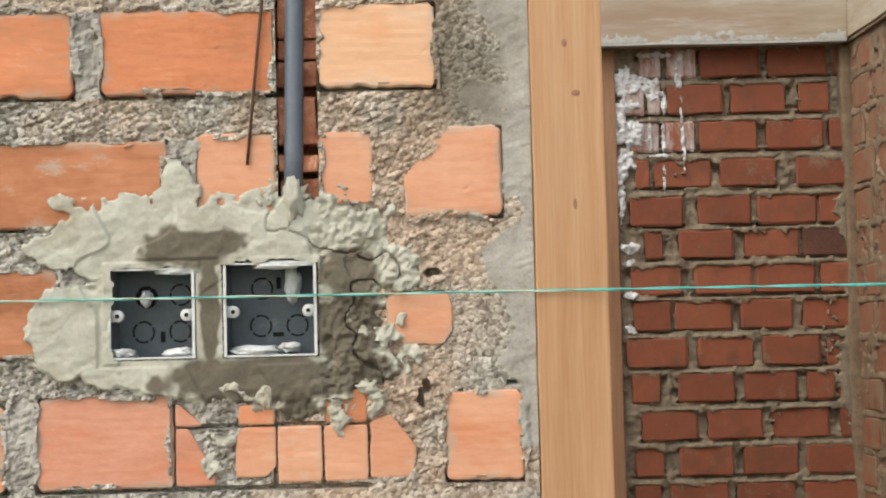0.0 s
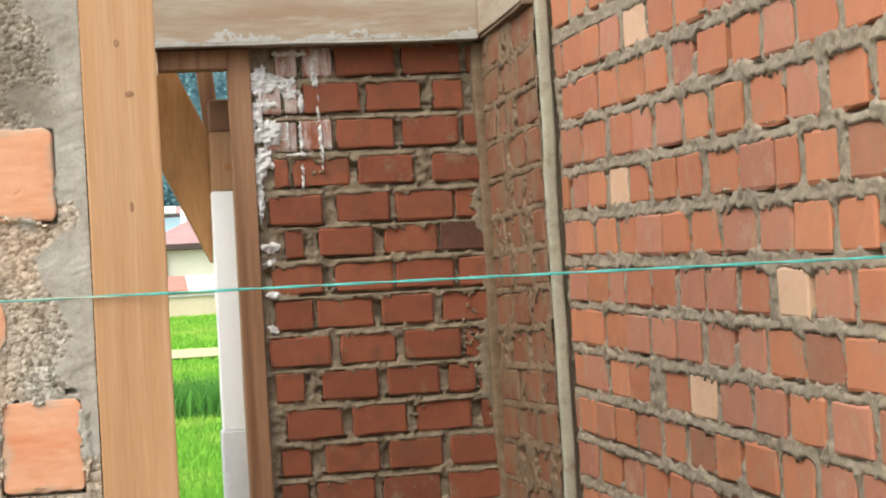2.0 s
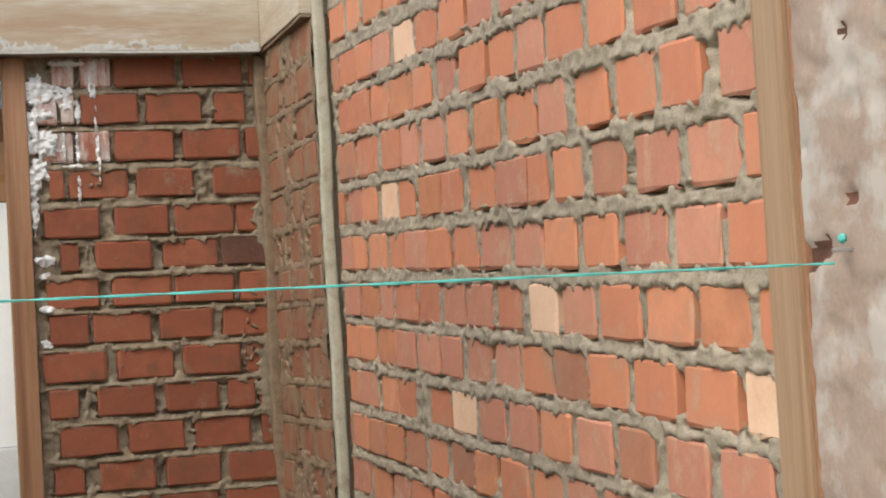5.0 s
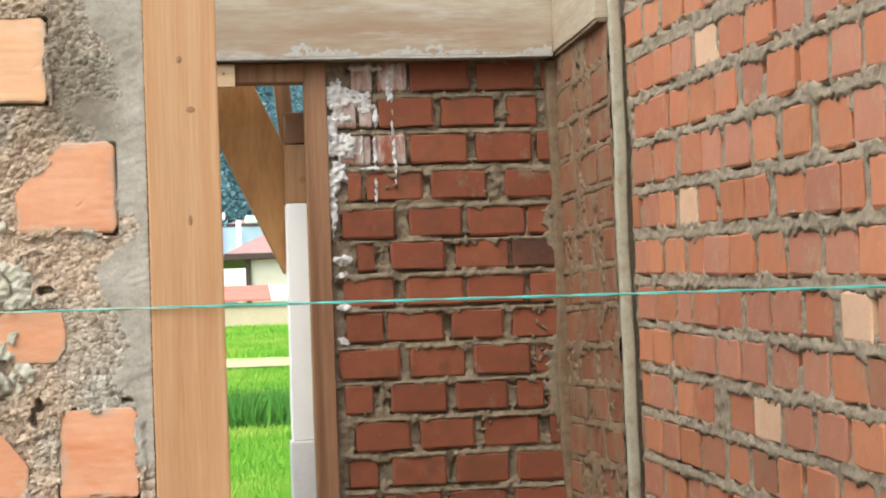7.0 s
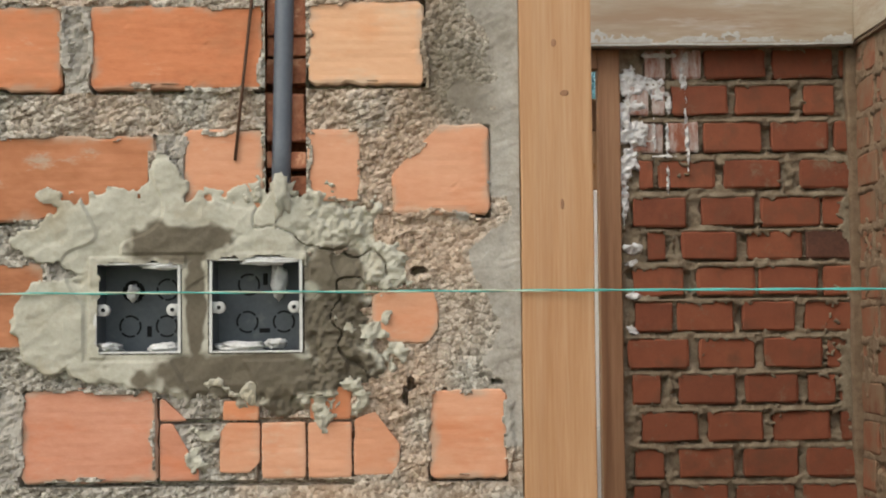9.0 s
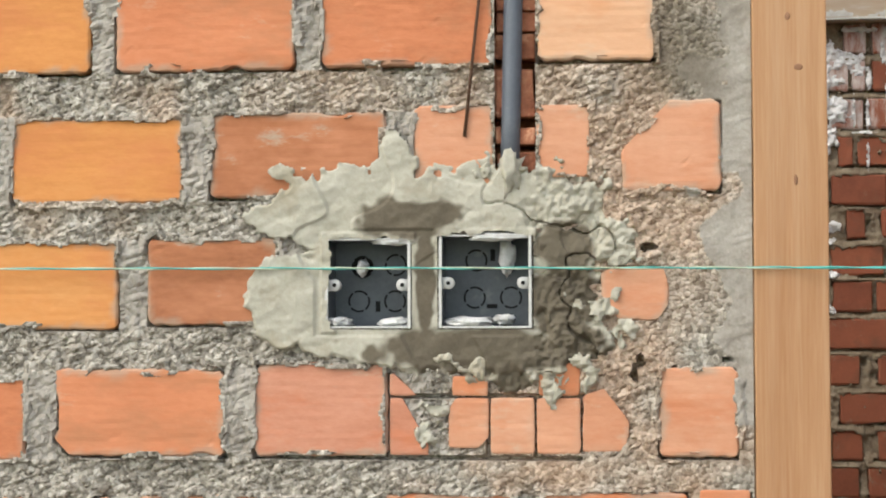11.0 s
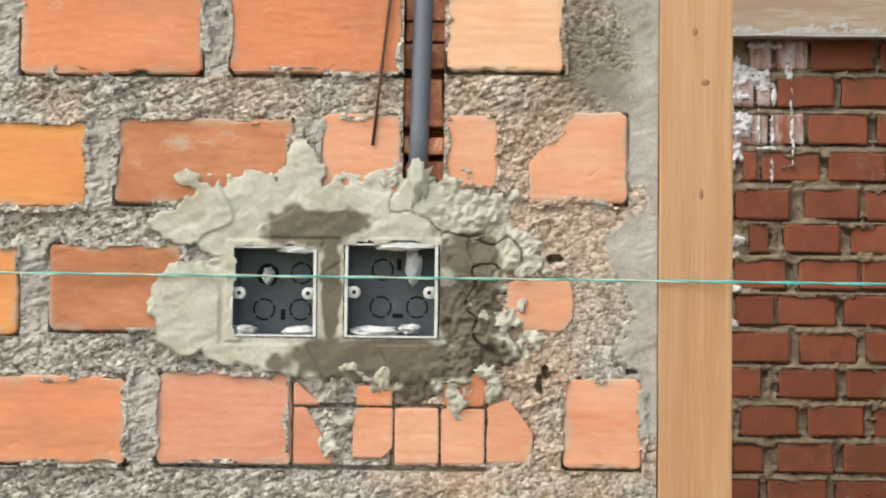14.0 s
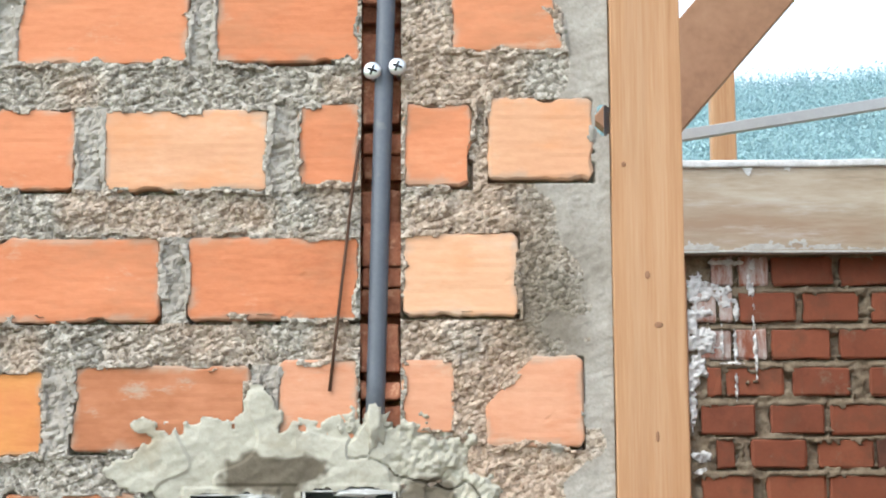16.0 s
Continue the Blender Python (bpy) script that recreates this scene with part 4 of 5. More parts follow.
far_row(1.900, 1.980, 0.436, 0.502, 0.509, 0.547, 0.561, 0.717, 0.735, 0.889, 0.920, 1.006)
far_row(1.800, 1.880, 0.453, 0.542, 0.549, 0.636, 0.646, 0.809, 0.829, 0.988, 1.001, 1.071)
far_row(1.700, 1.777, 0.470, 0.512, 0.523, 0.679, 0.699, 0.855, 0.906, 1.051)
far_row(1.598, 1.677, 0.451, 0.599, 0.637, 0.784, 0.799, 0.963, 0.966, 1.037)
far_row(1.508, 1.584, 0.491, 0.543, 0.583, 0.733, 0.761, 0.912, 0.918, 1.056)
far_row(1.410, 1.489, 0.450, 0.590, 0.623, 0.783, 0.789, 0.953, 0.964, 1.050)
far_row(1.315, 1.394, 0.453, 0.559, 0.568, 0.724, 0.743, 0.889, 0.912, 1.045)
far_row(1.215, 1.296, 0.434, 0.600, 0.626, 0.780, 0.802, 0.961, 0.972, 1.039)
far_row(1.121, 1.199, 0.444, 0.524, 0.569, 0.723, 0.749, 0.894, 0.918, 0.995, 1.003, 1.042)
far_row(1.020, 1.100, 0.468, 0.623, 0.646, 0.797, 0.820, 0.979, 1.005, 1.052)
far_row(0.923, 1.001, 0.449, 0.530, 0.567, 0.716, 0.742, 0.891, 0.911, 1.062)
for k in range(9):
    s = 0.08 * (k % 2)
    far_row(0.825 - k * 0.098, 0.904 - k * 0.098, 0.445, 0.52 + s, 0.54 + s, 0.70 + s, 0.72 + s, 0.88 + s, 0.90 + s, 1.05)


def rough_relief(rects, amp, base, seed, gaps=1.0, joint=0.005, drag=0.0, open_under=-0.1, veil=None):
    """Squeezed mortar: ragged over the bed joints, set back in the upright ones, torn down over some bricks, with dark gaps under others."""
    def relief(U, V):
        W = U + 0.006 * value_noise(U, V, 0.021, seed + 5) + 0.004 * value_noise(U, V, 0.008, seed + 6)
        Z = V + 0.006 * value_noise(U, V, 0.024, seed + 7) + 0.004 * value_noise(U, V, 0.009, seed + 8)
        tear = value_noise(U + 0.7 * V, 0.3 * V, 0.013, seed + 14) + 0.6 * value_noise(U + 0.7 * V, 0.4 * V, 0.0062, seed + 15)
        lumps = value_noise(U, V, 0.045, seed) + 0.6 * value_noise(U, V, 0.017, seed + 1) + 0.45 * value_noise(U, V, 0.009, seed + 2) + drag * tear
        gap = value_noise(U, V, 0.06, seed + 9) + 0.4 * value_noise(U, V, 0.02, seed + 10) - 2 * (1 - gaps)
        D = base + amp * lumps
        long = 0.001 + 0.017 * np.clip(0.75 * tear + 0.7 * value_noise(U, V, 0.07, seed + 12) - 0.15, 0, 1)
        for r in rects:
            tilt = r[4] * (U - (r[0] + r[1]) / 2) if len(r) > 4 else 0.0
            upright = (gaps > 0) & inside(W, Z - tilt, (r[0] - 0.016, r[1] + 0.016, r[2] + 0.010, r[3] - 0.010))
            D = np.where(upright, np.maximum(D, base + joint + 0.5 * amp * lumps + 0.016 * np.clip(gap * 4 - 1.3, 0, 1)), D)
            under = inside(W, V - tilt, (r[0] - 0.004, r[1] + 0.004, r[2] - 0.006, r[2] + 0.004)) & (gap > open_under)
            D = np.where(under, 0.024, D)
            D = np.where(inside(W, Z - tilt, r, -0.004), 0.024, D)
            hang = inside(W, V - tilt, (r[0], r[1], r[3] - long, r[3] + 0.008))
            D = np.where(hang, -0.0012 + 0.6 * amp * lumps, D)
        if veil:
            smear = value_noise(U, 0.7 * V, 0.055, seed + 16) + 0.45 * value_noise(U, V, 0.018, seed + 17) + 0.3 * value_noise(U, V, 0.008, seed + 18)
            D = np.where(smear > veil(U), np.minimum(D, -0.0022 + 0.35 * amp * lumps), D)
        return D
    return relief


def everywhere(U, V):
    return np.ones(U.shape, bool)


sheet("mortar", 0.424, 1.06, 0.5, 2.085, 0.004, rough_relief(FAR, 0.006, 0.006, 21, 1.0, 0.005, 0.3, -0.1, lambda U: 1.15 - 1.25 * np.clip((U - 0.97) / 0.07, 0, 1)), everywhere, lambda U, V, D: np.stack([U, FARY + D, V], -1), MORTAR_FAR, wall_far)

# inner pier on the side wall, between the far wall and the plastered edge
PIER_X, PIER_Y = 1.057, 2.10
wall_pier = tagged(link("wall_pier", block((PIER_X + 0.03, PIER_Y + 0.01, 0.0), (1.30, FARY + 0.03, 2.085)), MORTAR_FAR), "short brick pier with a smooth cement edge", "wall", kind="structure")
PIER = []
for k in range(19):
    zz = 2.0 - k * 0.1005
    s = 0.05 * (k % 3)
    for a, b in ((2.125, 2.24 + s), (2.256 + s, 2.43 + s * 0.8), (2.446 + s * 0.8, 2.65)):
        PIER.append((a, b, zz - 0.003, zz + 0.081))
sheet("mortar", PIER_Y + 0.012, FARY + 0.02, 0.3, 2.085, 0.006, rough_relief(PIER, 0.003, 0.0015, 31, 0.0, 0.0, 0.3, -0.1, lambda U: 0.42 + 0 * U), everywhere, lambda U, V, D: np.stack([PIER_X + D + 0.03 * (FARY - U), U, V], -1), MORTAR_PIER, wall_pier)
part("cement_edge", block((PIER_X + 0.0175, PIER_Y - 0.010, 0.0), (1.103, PIER_Y + 0.016, 2.42), 0.006, 60, 0.005, 5), STRIP, wall_pier, "grey cement-rendered edge", True)

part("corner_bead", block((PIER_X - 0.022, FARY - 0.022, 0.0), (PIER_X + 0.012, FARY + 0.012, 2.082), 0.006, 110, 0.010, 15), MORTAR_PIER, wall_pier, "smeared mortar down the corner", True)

# ---- side wall ----
SIDE_X = 1.114
wall_side = tagged(link("wall_side", block((SIDE_X + 0.03, -0.09, 0.0), (1.30, PIER_Y + 0.01, 2.62)), MORTAR), "salmon brick wall with thick squeezed mortar joints", "wall", kind="structure")
SIDE = []
TALL = {1.573: 0.091, 1.692: 0.086}


def side_row(zb, slope, *e):
    for k in range(0, len(e), 2):
        mid = (e[k] + e[k + 1]) / 2
        SIDE.append((e[k + 1], e[k], zb + slope * mid, zb + slope * mid + TALL.get(zb, 0.083), slope))


side_row(1.805, 0.040, 2.094, 2.025, 2.013, 1.860, 1.850, 1.715, 1.707, 1.565, 1.533, 1.380, 1.372, 1.222, 1.203, 1.053, 1.036, 0.893, 0.848, 0.733, 0.705, 0.57, 0.55, 0.41, 0.39, 0.25, 0.23, 0.09, 0.07, -0.08)
side_row(1.692, 0.042, 2.050, 1.754, 1.739, 1.597, 1.588, 1.414, 1.405, 1.274, 1.243, 1.126, 1.098, 0.943, 0.927, 0.788, 0.771, 0.644, 0.626, 0.481, 0.451, 0.313, 0.293, 0.153, 0.127, -0.025)
side_row(1.573, 0.047, 2.074, 1.910, 1.903, 1.714, 1.666, 1.524, 1.518, 1.395, 1.355, 1.213, 1.191, 1.062, 1.028, 0.882, 0.852, 0.708, 0.698, 0.564, 0.532, 0.397, 0.362, 0.225, 0.201, 0.077, 0.032, -0.082)
side_row(1.468, 0.046, 2.09, 2.030, 2.007, 1.889, 1.868, 1.738, 1.704, 1.569, 1.563, 1.437, 1.396, 1.260, 1.241, 1.116, 1.082, 0.928, 0.913, 0.757, 0.748, 0.656, 0.630, 0.509, 0.475, 0.343, 0.307, 0.160, 0.139, -0.010, -0.032, -0.082)
side_row(1.360, 0.046, 2.094, 1.974, 1.968, 1.850, 1.825, 1.679, 1.656, 1.534, 1.528, 1.367, 1.359, 1.208, 1.190, 1.042, 1.029, 0.865, 0.851, 0.707, 0.691, 0.550, 0.527, 0.385, 0.364, 0.211, 0.197, 0.051, 0.031, -0.081)
side_row(1.254, 0.044, 2.080, 1.930, 1.924, 1.760, 1.751, 1.643, 1.625, 1.460, 1.448, 1.302, 1.283, 1.140, 1.130, 0.976, 0.960, 0.827, 0.785, 0.652, 0.633, 0.492, 0.465, 0.321, 0.302, 0.152, 0.132, -0.014, -0.034, -0.074)
side_row(1.148, 0.047, 2.090, 1.960, 1.949, 1.811, 1.796, 1.648, 1.642, 1.492, 1.467, 1.321, 1.309, 1.176, 1.141, 1.011, 0.989, 0.859, 0.845, 0.696, 0.684, 0.544, 0.533, 0.382, 0.362, 0.216, 0.190, 0.035, 0.015, -0.073)
side_row(1.046, 0.0455, 2.09, 1.999, 1.988, 1.817, 1.793, 1.656, 1.650, 1.514, 1.412, 1.267, 1.256, 1.110, 1.094, 0.943, 0.913, 0.780, 0.767, 0.620, 0.591, 0.456, 0.429, 0.299, 0.258, 0.127, 0.094, -0.050)
side_row(0.945, 0.043, 2.09, 2.077, 2.060, 1.927, 1.911, 1.777, 1.768, 1.618, 1.609, 1.461, 1.440, 1.305, 1.287, 1.145, 1.128, 1.010, 0.985, 0.835, 0.821, 0.686, 0.661, 0.528, 0.505, 0.37, 0.35, 0.21, 0.19, 0.05, 0.03, -0.08)
for k, zb in enumerate((1.918, 2.03, 2.14, 2.25, 2.36, 2.47, 0.838, 0.73, 0.622, 0.514, 0.406, 0.298, 0.19, 0.082)):
    y, e = 2.09, []
    rk = random.Random(k + 40)
    while y > 0.02:
        w = rk.uniform(0.12, 0.165)
        e += [y, max(y - w, -0.08)]
        y -= w + rk.uniform(0.01, 0.03)
    side_row(zb, 0.044, *e)
sheet("mortar", -0.085, PIER_Y, 0.6, 2.35, 0.0048, rough_relief(SIDE, 0.0042, 0.001, 41, 1.0, 0.0025, 0.5, 0.25), everywhere, lambda U, V, D: np.stack([SIDE_X + D, U, V], -1), MORTAR, wall_side)

# rendered stretch of the side wall, nearer than its post
wall_render = tagged(link("wall_render", block((SIDE_X + 0.03, -1.6, 0.0), (1.30, -0.159, 2.62)), WALL_PLASTER), "blotchy pinkish rendered wall with grey patches", "wall", kind="structure")


def render_relief(U, V):
    f = value_noise(U, V, 0.05, 51) + 0.6 * value_noise(U, V, 0.02, 52)
    return 0.004 - 0.0014 * np.clip(f * 6, -1, 1) + 0.0006 * value_noise(U, V, 0.008, 53) + 0.006 * (f < -0.78)


coat_sheet = sheet("render_coat", -0.7, -0.1590, 0.3, 2.6, 0.007, render_relief, everywhere, lambda U, V, D: np.stack([SIDE_X + D, U, V], -1), WALL_PLASTER, wall_render)
cen = np.empty(len(coat_sheet.data.polygons) * 3)
coat_sheet.data.polygons.foreach_get("center", cen)
coat_sheet.data.materials.append(BRICK_DARK)
coat_sheet.data.polygons.foreach_set("material_index", (value_noise(cen[1::3], cen[2::3], 0.05, 51) + 0.6 * value_noise(cen[1::3], cen[2::3], 0.02, 52) < -0.78).astype(np.int32))

post2 = thing("timber_post", (SIDE_X + 0.02, -0.12, 0), "brown planed timber post between brick and rendered wall", "post")
part("shaft", moved(block((SIDE_X - 0.006, -0.150, 0.0), (SIDE_X + 0.07, -0.079, 2.62), 0.003, 40, 0.001, 7), Matrix.Translation((-SIDE_X - 0.02, 0.12, 0))), WOOD_PALE, post2)
part("dark_edge", moved(block((SIDE_X + 0.002, -0.1585, 0.0), (SIDE_X + 0.06, -0.1505, 2.62), 0.002, 30, 0.001, 8), Matrix.Translation((-SIDE_X - 0.02, 0.12, 0))), WOOD_RAFTER, post2, "darker red-brown edge")

# bricks of the far, pier and side walls
LIGHT = {(1.569, 1.704, 1.54), (0.652, 0.785, 1.28), (1.380, 1.533, 1.86), (-0.073, 0.015, 1.15), (1.110, 1.256, 1.10)}
rnd = random.Random(11)


def lay(rects, parent, mat, mats, at, turn):
    for k, r in enumerate(rects):
        u0, u1, v0, v1 = r[:4]
        me = UNIT[rnd.randrange(len(UNIT))]
        ob = new("brick", me)
        ob.parent = parent
        m = mats(r) or mat
        ob.material_slots[0].link = "OBJECT"
        ob.material_slots[0].material = m
        ob.location = at((u0 + u1) / 2, (v0 + v1) / 2, rnd.uniform(-0.003, 0.004))
        ob.rotation_euler = (rnd.uniform(-0.02, 0.02), -math.atan(r[4]) * -1 if len(r) > 4 else rnd.uniform(-0.012, 0.012), turn + rnd.uniform(-0.02, 0.02))
        ob.scale = (u1 - u0 - (0.005 if turn else 0.004), 0.05, v1 - v0)


lay(FAR, wall_far, BRICK_FAR, lambda r: BRICK_DARK if r[0] == 0.918 and r[2] == 1.508 else BRICK_LIMED if r[1] < 0.65 and r[2] > 1.78 else None, lambda u, v, j: (u, FARY + j, v), 0)
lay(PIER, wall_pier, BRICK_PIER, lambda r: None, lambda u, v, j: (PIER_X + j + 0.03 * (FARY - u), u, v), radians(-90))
hue = random.Random(17)


def side_clay(r):
    """The few cream bricks by their place; the rest of mixed firings."""
    pick = hue.random()
    if any(abs(r[0] - a) < 0.01 and abs(r[1] - b) < 0.01 and abs(r[2] - c) < 0.05 for a, b, c in LIGHT):
        return BRICK_LIGHT
    return BRICK_ROSE if pick < 0.36 else BRICK_OCHRE if pick < 0.48 else BRICK_SMOKED if pick < 0.55 else None


lay(SIDE, wall_side, BRICK_SIDE, side_clay, lambda u, v, j: (SIDE_X + j, u, v), radians(-90))

# lime crust splashed on the far wall
def crust_field(U, V):
    f = np.full(U.shape, -9.0)
    for cx, cz, rx, rz in ((0.445, 1.99, 0.035, 0.05), (0.49, 1.985, 0.05, 0.022), (0.435, 1.90, 0.022, 0.05), (0.485, 1.982, 0.062, 0.026), (0.462, 1.92, 0.032, 0.028), (0.465, 1.845, 0.045, 0.042), (0.452, 1.775, 0.030, 0.032), (0.45, 1.845, 0.045, 0.032), (0.435, 1.76, 0.022, 0.06), (0.432, 1.66, 0.014, 0.05),
                           (0.53, 1.955, 0.022, 0.02), (0.555, 1.93, 0.010, 0.045), (0.535, 1.788, 0.045, 0.007), (0.55, 1.84, 0.008, 0.055), (0.60, 1.91, 0.006, 0.11), (0.605, 1.80, 0.005, 0.07), (0.515, 1.84, 0.007, 0.06),
                           (0.53, 2.062, 0.05, 0.010), (0.60, 2.05, 0.012, 0.02), (0.59, 2.00, 0.007, 0.05), (0.455, 1.54, 0.03, 0.018), (0.45, 1.50, 0.022, 0.012), (0.45, 1.41, 0.028, 0.012), (0.45, 1.32, 0.02, 0.015), (0.55, 1.73, 0.005, 0.05)):
        f = np.maximum(f, 1 - np.hypot((U - cx) / rx, (V - cz) / rz))
    return f + 0.30 * value_noise(U, V, 0.016, 71) + 0.20 * value_noise(U, V, 0.007, 72) - 0.07


def crust_relief(U, V):
    f = np.clip(crust_field(U, V) / 0.3, 0, 1)
    return 0.003 - 0.008 * f + 0.006 * value_noise(U, V, 0.014, 73) * f + 0.003 * value_noise(U, V, 0.006, 74)


crust = tagged(sheet("lime_crust", 0.4225, 0.63, 1.30, 2.08, 0.003, crust_relief, lambda U, V: crust_field(U, V) > 0, lambda U, V, D: np.stack([U, FARY + D, V], -1), CRUST, None),
               "white lime crust and drips over the brick corner", "lime crust", kind="stuff")
rnd = random.Random(21)

# ---- beams ----
beam = thing("timber_beam", (0.3, 2.62, 2.2), "weathered pale formwork beam with cement along its lower edge", "beam")
o = Matrix.Translation((-0.3, -2.62, -2.2))
part("board", moved(block((-0.9, 2.60, 2.082), (1.045, 2.70, 2.325), 0.003, 60, 0.0015, 3), o), BOARD, beam)
part("cement_edge", moved(block((-0.9, 2.5985, 2.078), (1.043, 2.62, 2.0855), 0.002, 120, 0.0025, 6), o), CEMENT_EDGE, beam, "pale cement along the lower edge", True)
part("top_cement", moved(block((-0.9, 2.592, 2.312), (1.043, 2.66, 2.332), 0.004, 140, 0.004, 16), o), CRUST, beam, "white cement along the top edge", True)


def low_smear(U, V):
    return V < 2.096 + 0.018 * value_noise(U, V, 0.06, 101) + 0.012 * value_noise(U, V, 0.018, 102) + 0.008 * value_noise(U, V, 0.007, 103)


def top_drips(U, V):
    run = np.clip(value_noise(U, 0 * V, 0.055, 104), 0, 1) * np.clip(0.4 + value_noise(U, 0 * V, 0.013, 105), 0, 1)
    return V > 2.318 - 0.075 * run - 0.004 * value_noise(U, V, 0.008, 106)


def on_beam(U, V, D):
    return np.stack([U - 0.3, 2.5982 + D - 2.62, V - 2.2], -1)


def smear_relief(U, V):
    return 0.0005 * value_noise(U, V, 0.012, 107) + 0.0004 * value_noise(U, V, 0.005, 108)


sheet("cement_smear", -0.3, 1.04, 2.0865, 2.14, 0.0026, smear_relief, low_smear, on_beam, CEMENT_EDGE, beam, "pale cement splashed along the lower edge")
sheet("cement_drips", -0.3, 1.04, 2.23, 2.322, 0.003, lambda U, V: smear_relief(U, V) - 0.002, top_drips, on_beam, CRUST, beam, "white cement drips down from the top edge")
beam2 = thing("timber_beam", (1.08, 2.3, 2.2), "weathered pale formwork beam along the brick pier", "beam")
o2 = Matrix.Translation((-1.08, -2.3, -2.2))
part("board", moved(block((1.046, 2.118, 2.090), (1.15, 2.70, 2.327), 0.003, 20, 0.0015, 9), o2), BOARD, beam2)
part("cement_edge", moved(block((1.050, 2.118, 2.080), (1.15, 2.66, 2.0895), 0.002, 30, 0.002, 12), o2), MORTAR_PIER, beam2, "dark cement along the lower edge", True)

# ---- door frame in the far wall ----
door = tagged(thing("door_1", (0.26, FARY, 0), "red-brown wooden door frame, open, with no leaf", "door frame"), kind="structure")
od = Matrix.Translation((-0.26, -FARY, 0))
part("jamb", moved(block((0.362, FARY - 0.012, 0.0), (0.4215, FARY + 0.05, 2.078), 0.003, 40, 0.0012, 4), od), WOOD_RED, door)
part("jamb", moved(block((-0.045, FARY - 0.012, 0.0), (0.014, FARY + 0.05, 2.078), 0.003, 40, 0.0012, 5), od), WOOD_RED, door)
part("head", moved(block((0.0145, FARY - 0.010, 2.026), (0.3615, FARY + 0.05, 2.078), 0.003, 10, 0.001, 6), od), WOOD_RED, door)
def wood_cleat(x0, x1, z0, z1, label, nails):
    ob = thing("wood_cleat", ((x0 + x1) / 2, FARY - 0.02, z0), label, "timber block")
    o = Matrix.Translation((-(x0 + x1) / 2, -FARY + 0.02, -z0))
    part("board", moved(block((x0, FARY - 0.040, z0), (x1, FARY - 0.0125, z1), 0.002, 8, 0.001, 3), o), WOOD_LIGHT, ob)
    for nx, nz in nails:
        part("nail", moved(tube([(nx, FARY - 0.039, nz), (nx, FARY - 0.0415, nz)], 0.0042), o), WOOD_RED, ob, "rusty nail head")


wood_cleat(0.0, 0.176, 2.012, 2.073, "pale timber block nailed across the door head", ((0.103, 2.045), (0.146, 2.047)))
wood_cleat(0.0, 0.131, 1.207, 1.259, "short pale timber block nailed across the door jamb", ((0.108, 1.235),))
wall_back = tagged(link("wall_back", block((-2.2, FARY, 0.0), (-0.047, FARY + 0.12, 2.085)), MORTAR_FAR), "plain rough masonry wall", "wall", kind="structure")

# added out of view to hold back sky and sun from the left
wall_left = tagged(link("wall_left", block((-0.90, 0.12, 0.0), (-0.78, 2.25, 2.2)), MORTAR), "plain rough masonry wall, added unseen to shade the passage", "wall", kind="structure")

# ---- outside: porch timbers ----
porch = thing("porch_post", (0.345, 2.84, -0.45), "timber post whitened below as by full sun, with a greyish foot", "post")
op = Matrix.Translation((-0.345, -2.84, 0.45))
# full sun is put in as a white shaft, shade as the darker head
part("shaft", moved(block((0.3105, 2.80, 1.05), (0.378, 2.88, 1.71), 0.004, 14, 0.003, 4), op), WHITE, porch)
part("upper_shaft", moved(block((0.3130, 2.802, 1.7105), (0.377, 2.878, 1.875), 0.004, 14, 0.002, 5), op), WOOD_POST, porch, "bare yellowish upper length")
part("post_head", moved(block((0.3150, 2.802, 1.8755), (0.376, 2.878, 1.965), 0.006, 8, 0.003, 7), op), WOOD_RAFTER, porch, "head darkened for shade")
part("knot", moved(tube([(0.358, 2.803, 1.775), (0.358, 2.7995, 1.775)], 0.011, 12), op), WOOD_BRACE, porch, "round brown knot")
part("footing", moved(block((0.3040, 2.792, -0.45), (0.384, 2.888, 1.0495), 0.006, 14, 0.002, 6), op), PALE_BASE, porch, "greyish white foot of the post")


def plank(name, p, q, w, t, mat, label, side=Vector((0, 1, 0))):
    """A plank from p to q, w wide across, t thick along side."""
    p, q = Vector(p), Vector(q)
    d = (q - p).normalized()
    c = d.cross(side).normalized()
    bm = block((0, -w / 2, -t / 2), (1, w / 2, t / 2))
    L = (q - p).length
    for v in bm.verts:
        v.co.x *= L
    bmesh.ops.bevel(bm, geom=bm.edges[:], offset=min(w, t) * 0.06, segments=1, affect="EDGES")
    m = Matrix((d, c, d.cross(c))).transposed().to_4x4()
    m.translation = p
    moved(bm, m)
    return tagged(link(name, bm, mat), label, "timber")


plank("knee_brace", (0.017, 2.915, 2.336), (0.380, 2.915, 1.551), 0.163, 0.045, WOOD_BRACE, "brown timber knee brace running up to the porch roof")
plank("knee_brace", (0.23, 2.975, 2.16), (-0.20, 2.975, 1.72), 0.09, 0.045, WOOD_RED, "dark red-brown brace crossing behind the other")
plank("porch_stud", (0.298, 2.97, 2.335), (0.335, 2.97, 1.86), 0.045, 0.036, WOOD_RED, "brown timber stud beside the porch post")
# the shade on the rafter's underside is put into its wood colour
plank("rafter", (0.277, 2.95, 2.455), (1.027, 2.95, 3.32), 0.222, 0.06, WOOD_RAFTER, "brown timber rafter rising over the beam, darkened for shade")
plank("roof_post", (0.735, 4.0, 1.2), (0.735, 4.0, 3.4), 0.085, 0.08, WOOD_POST, "yellow timber post standing behind the beam")
plank("roof_pole", (-0.4, 3.3, 2.42), (1.9, 3.3, 2.78), 0.034, 0.03, GREY_BASE, "thin grey pole crossing above the beam")

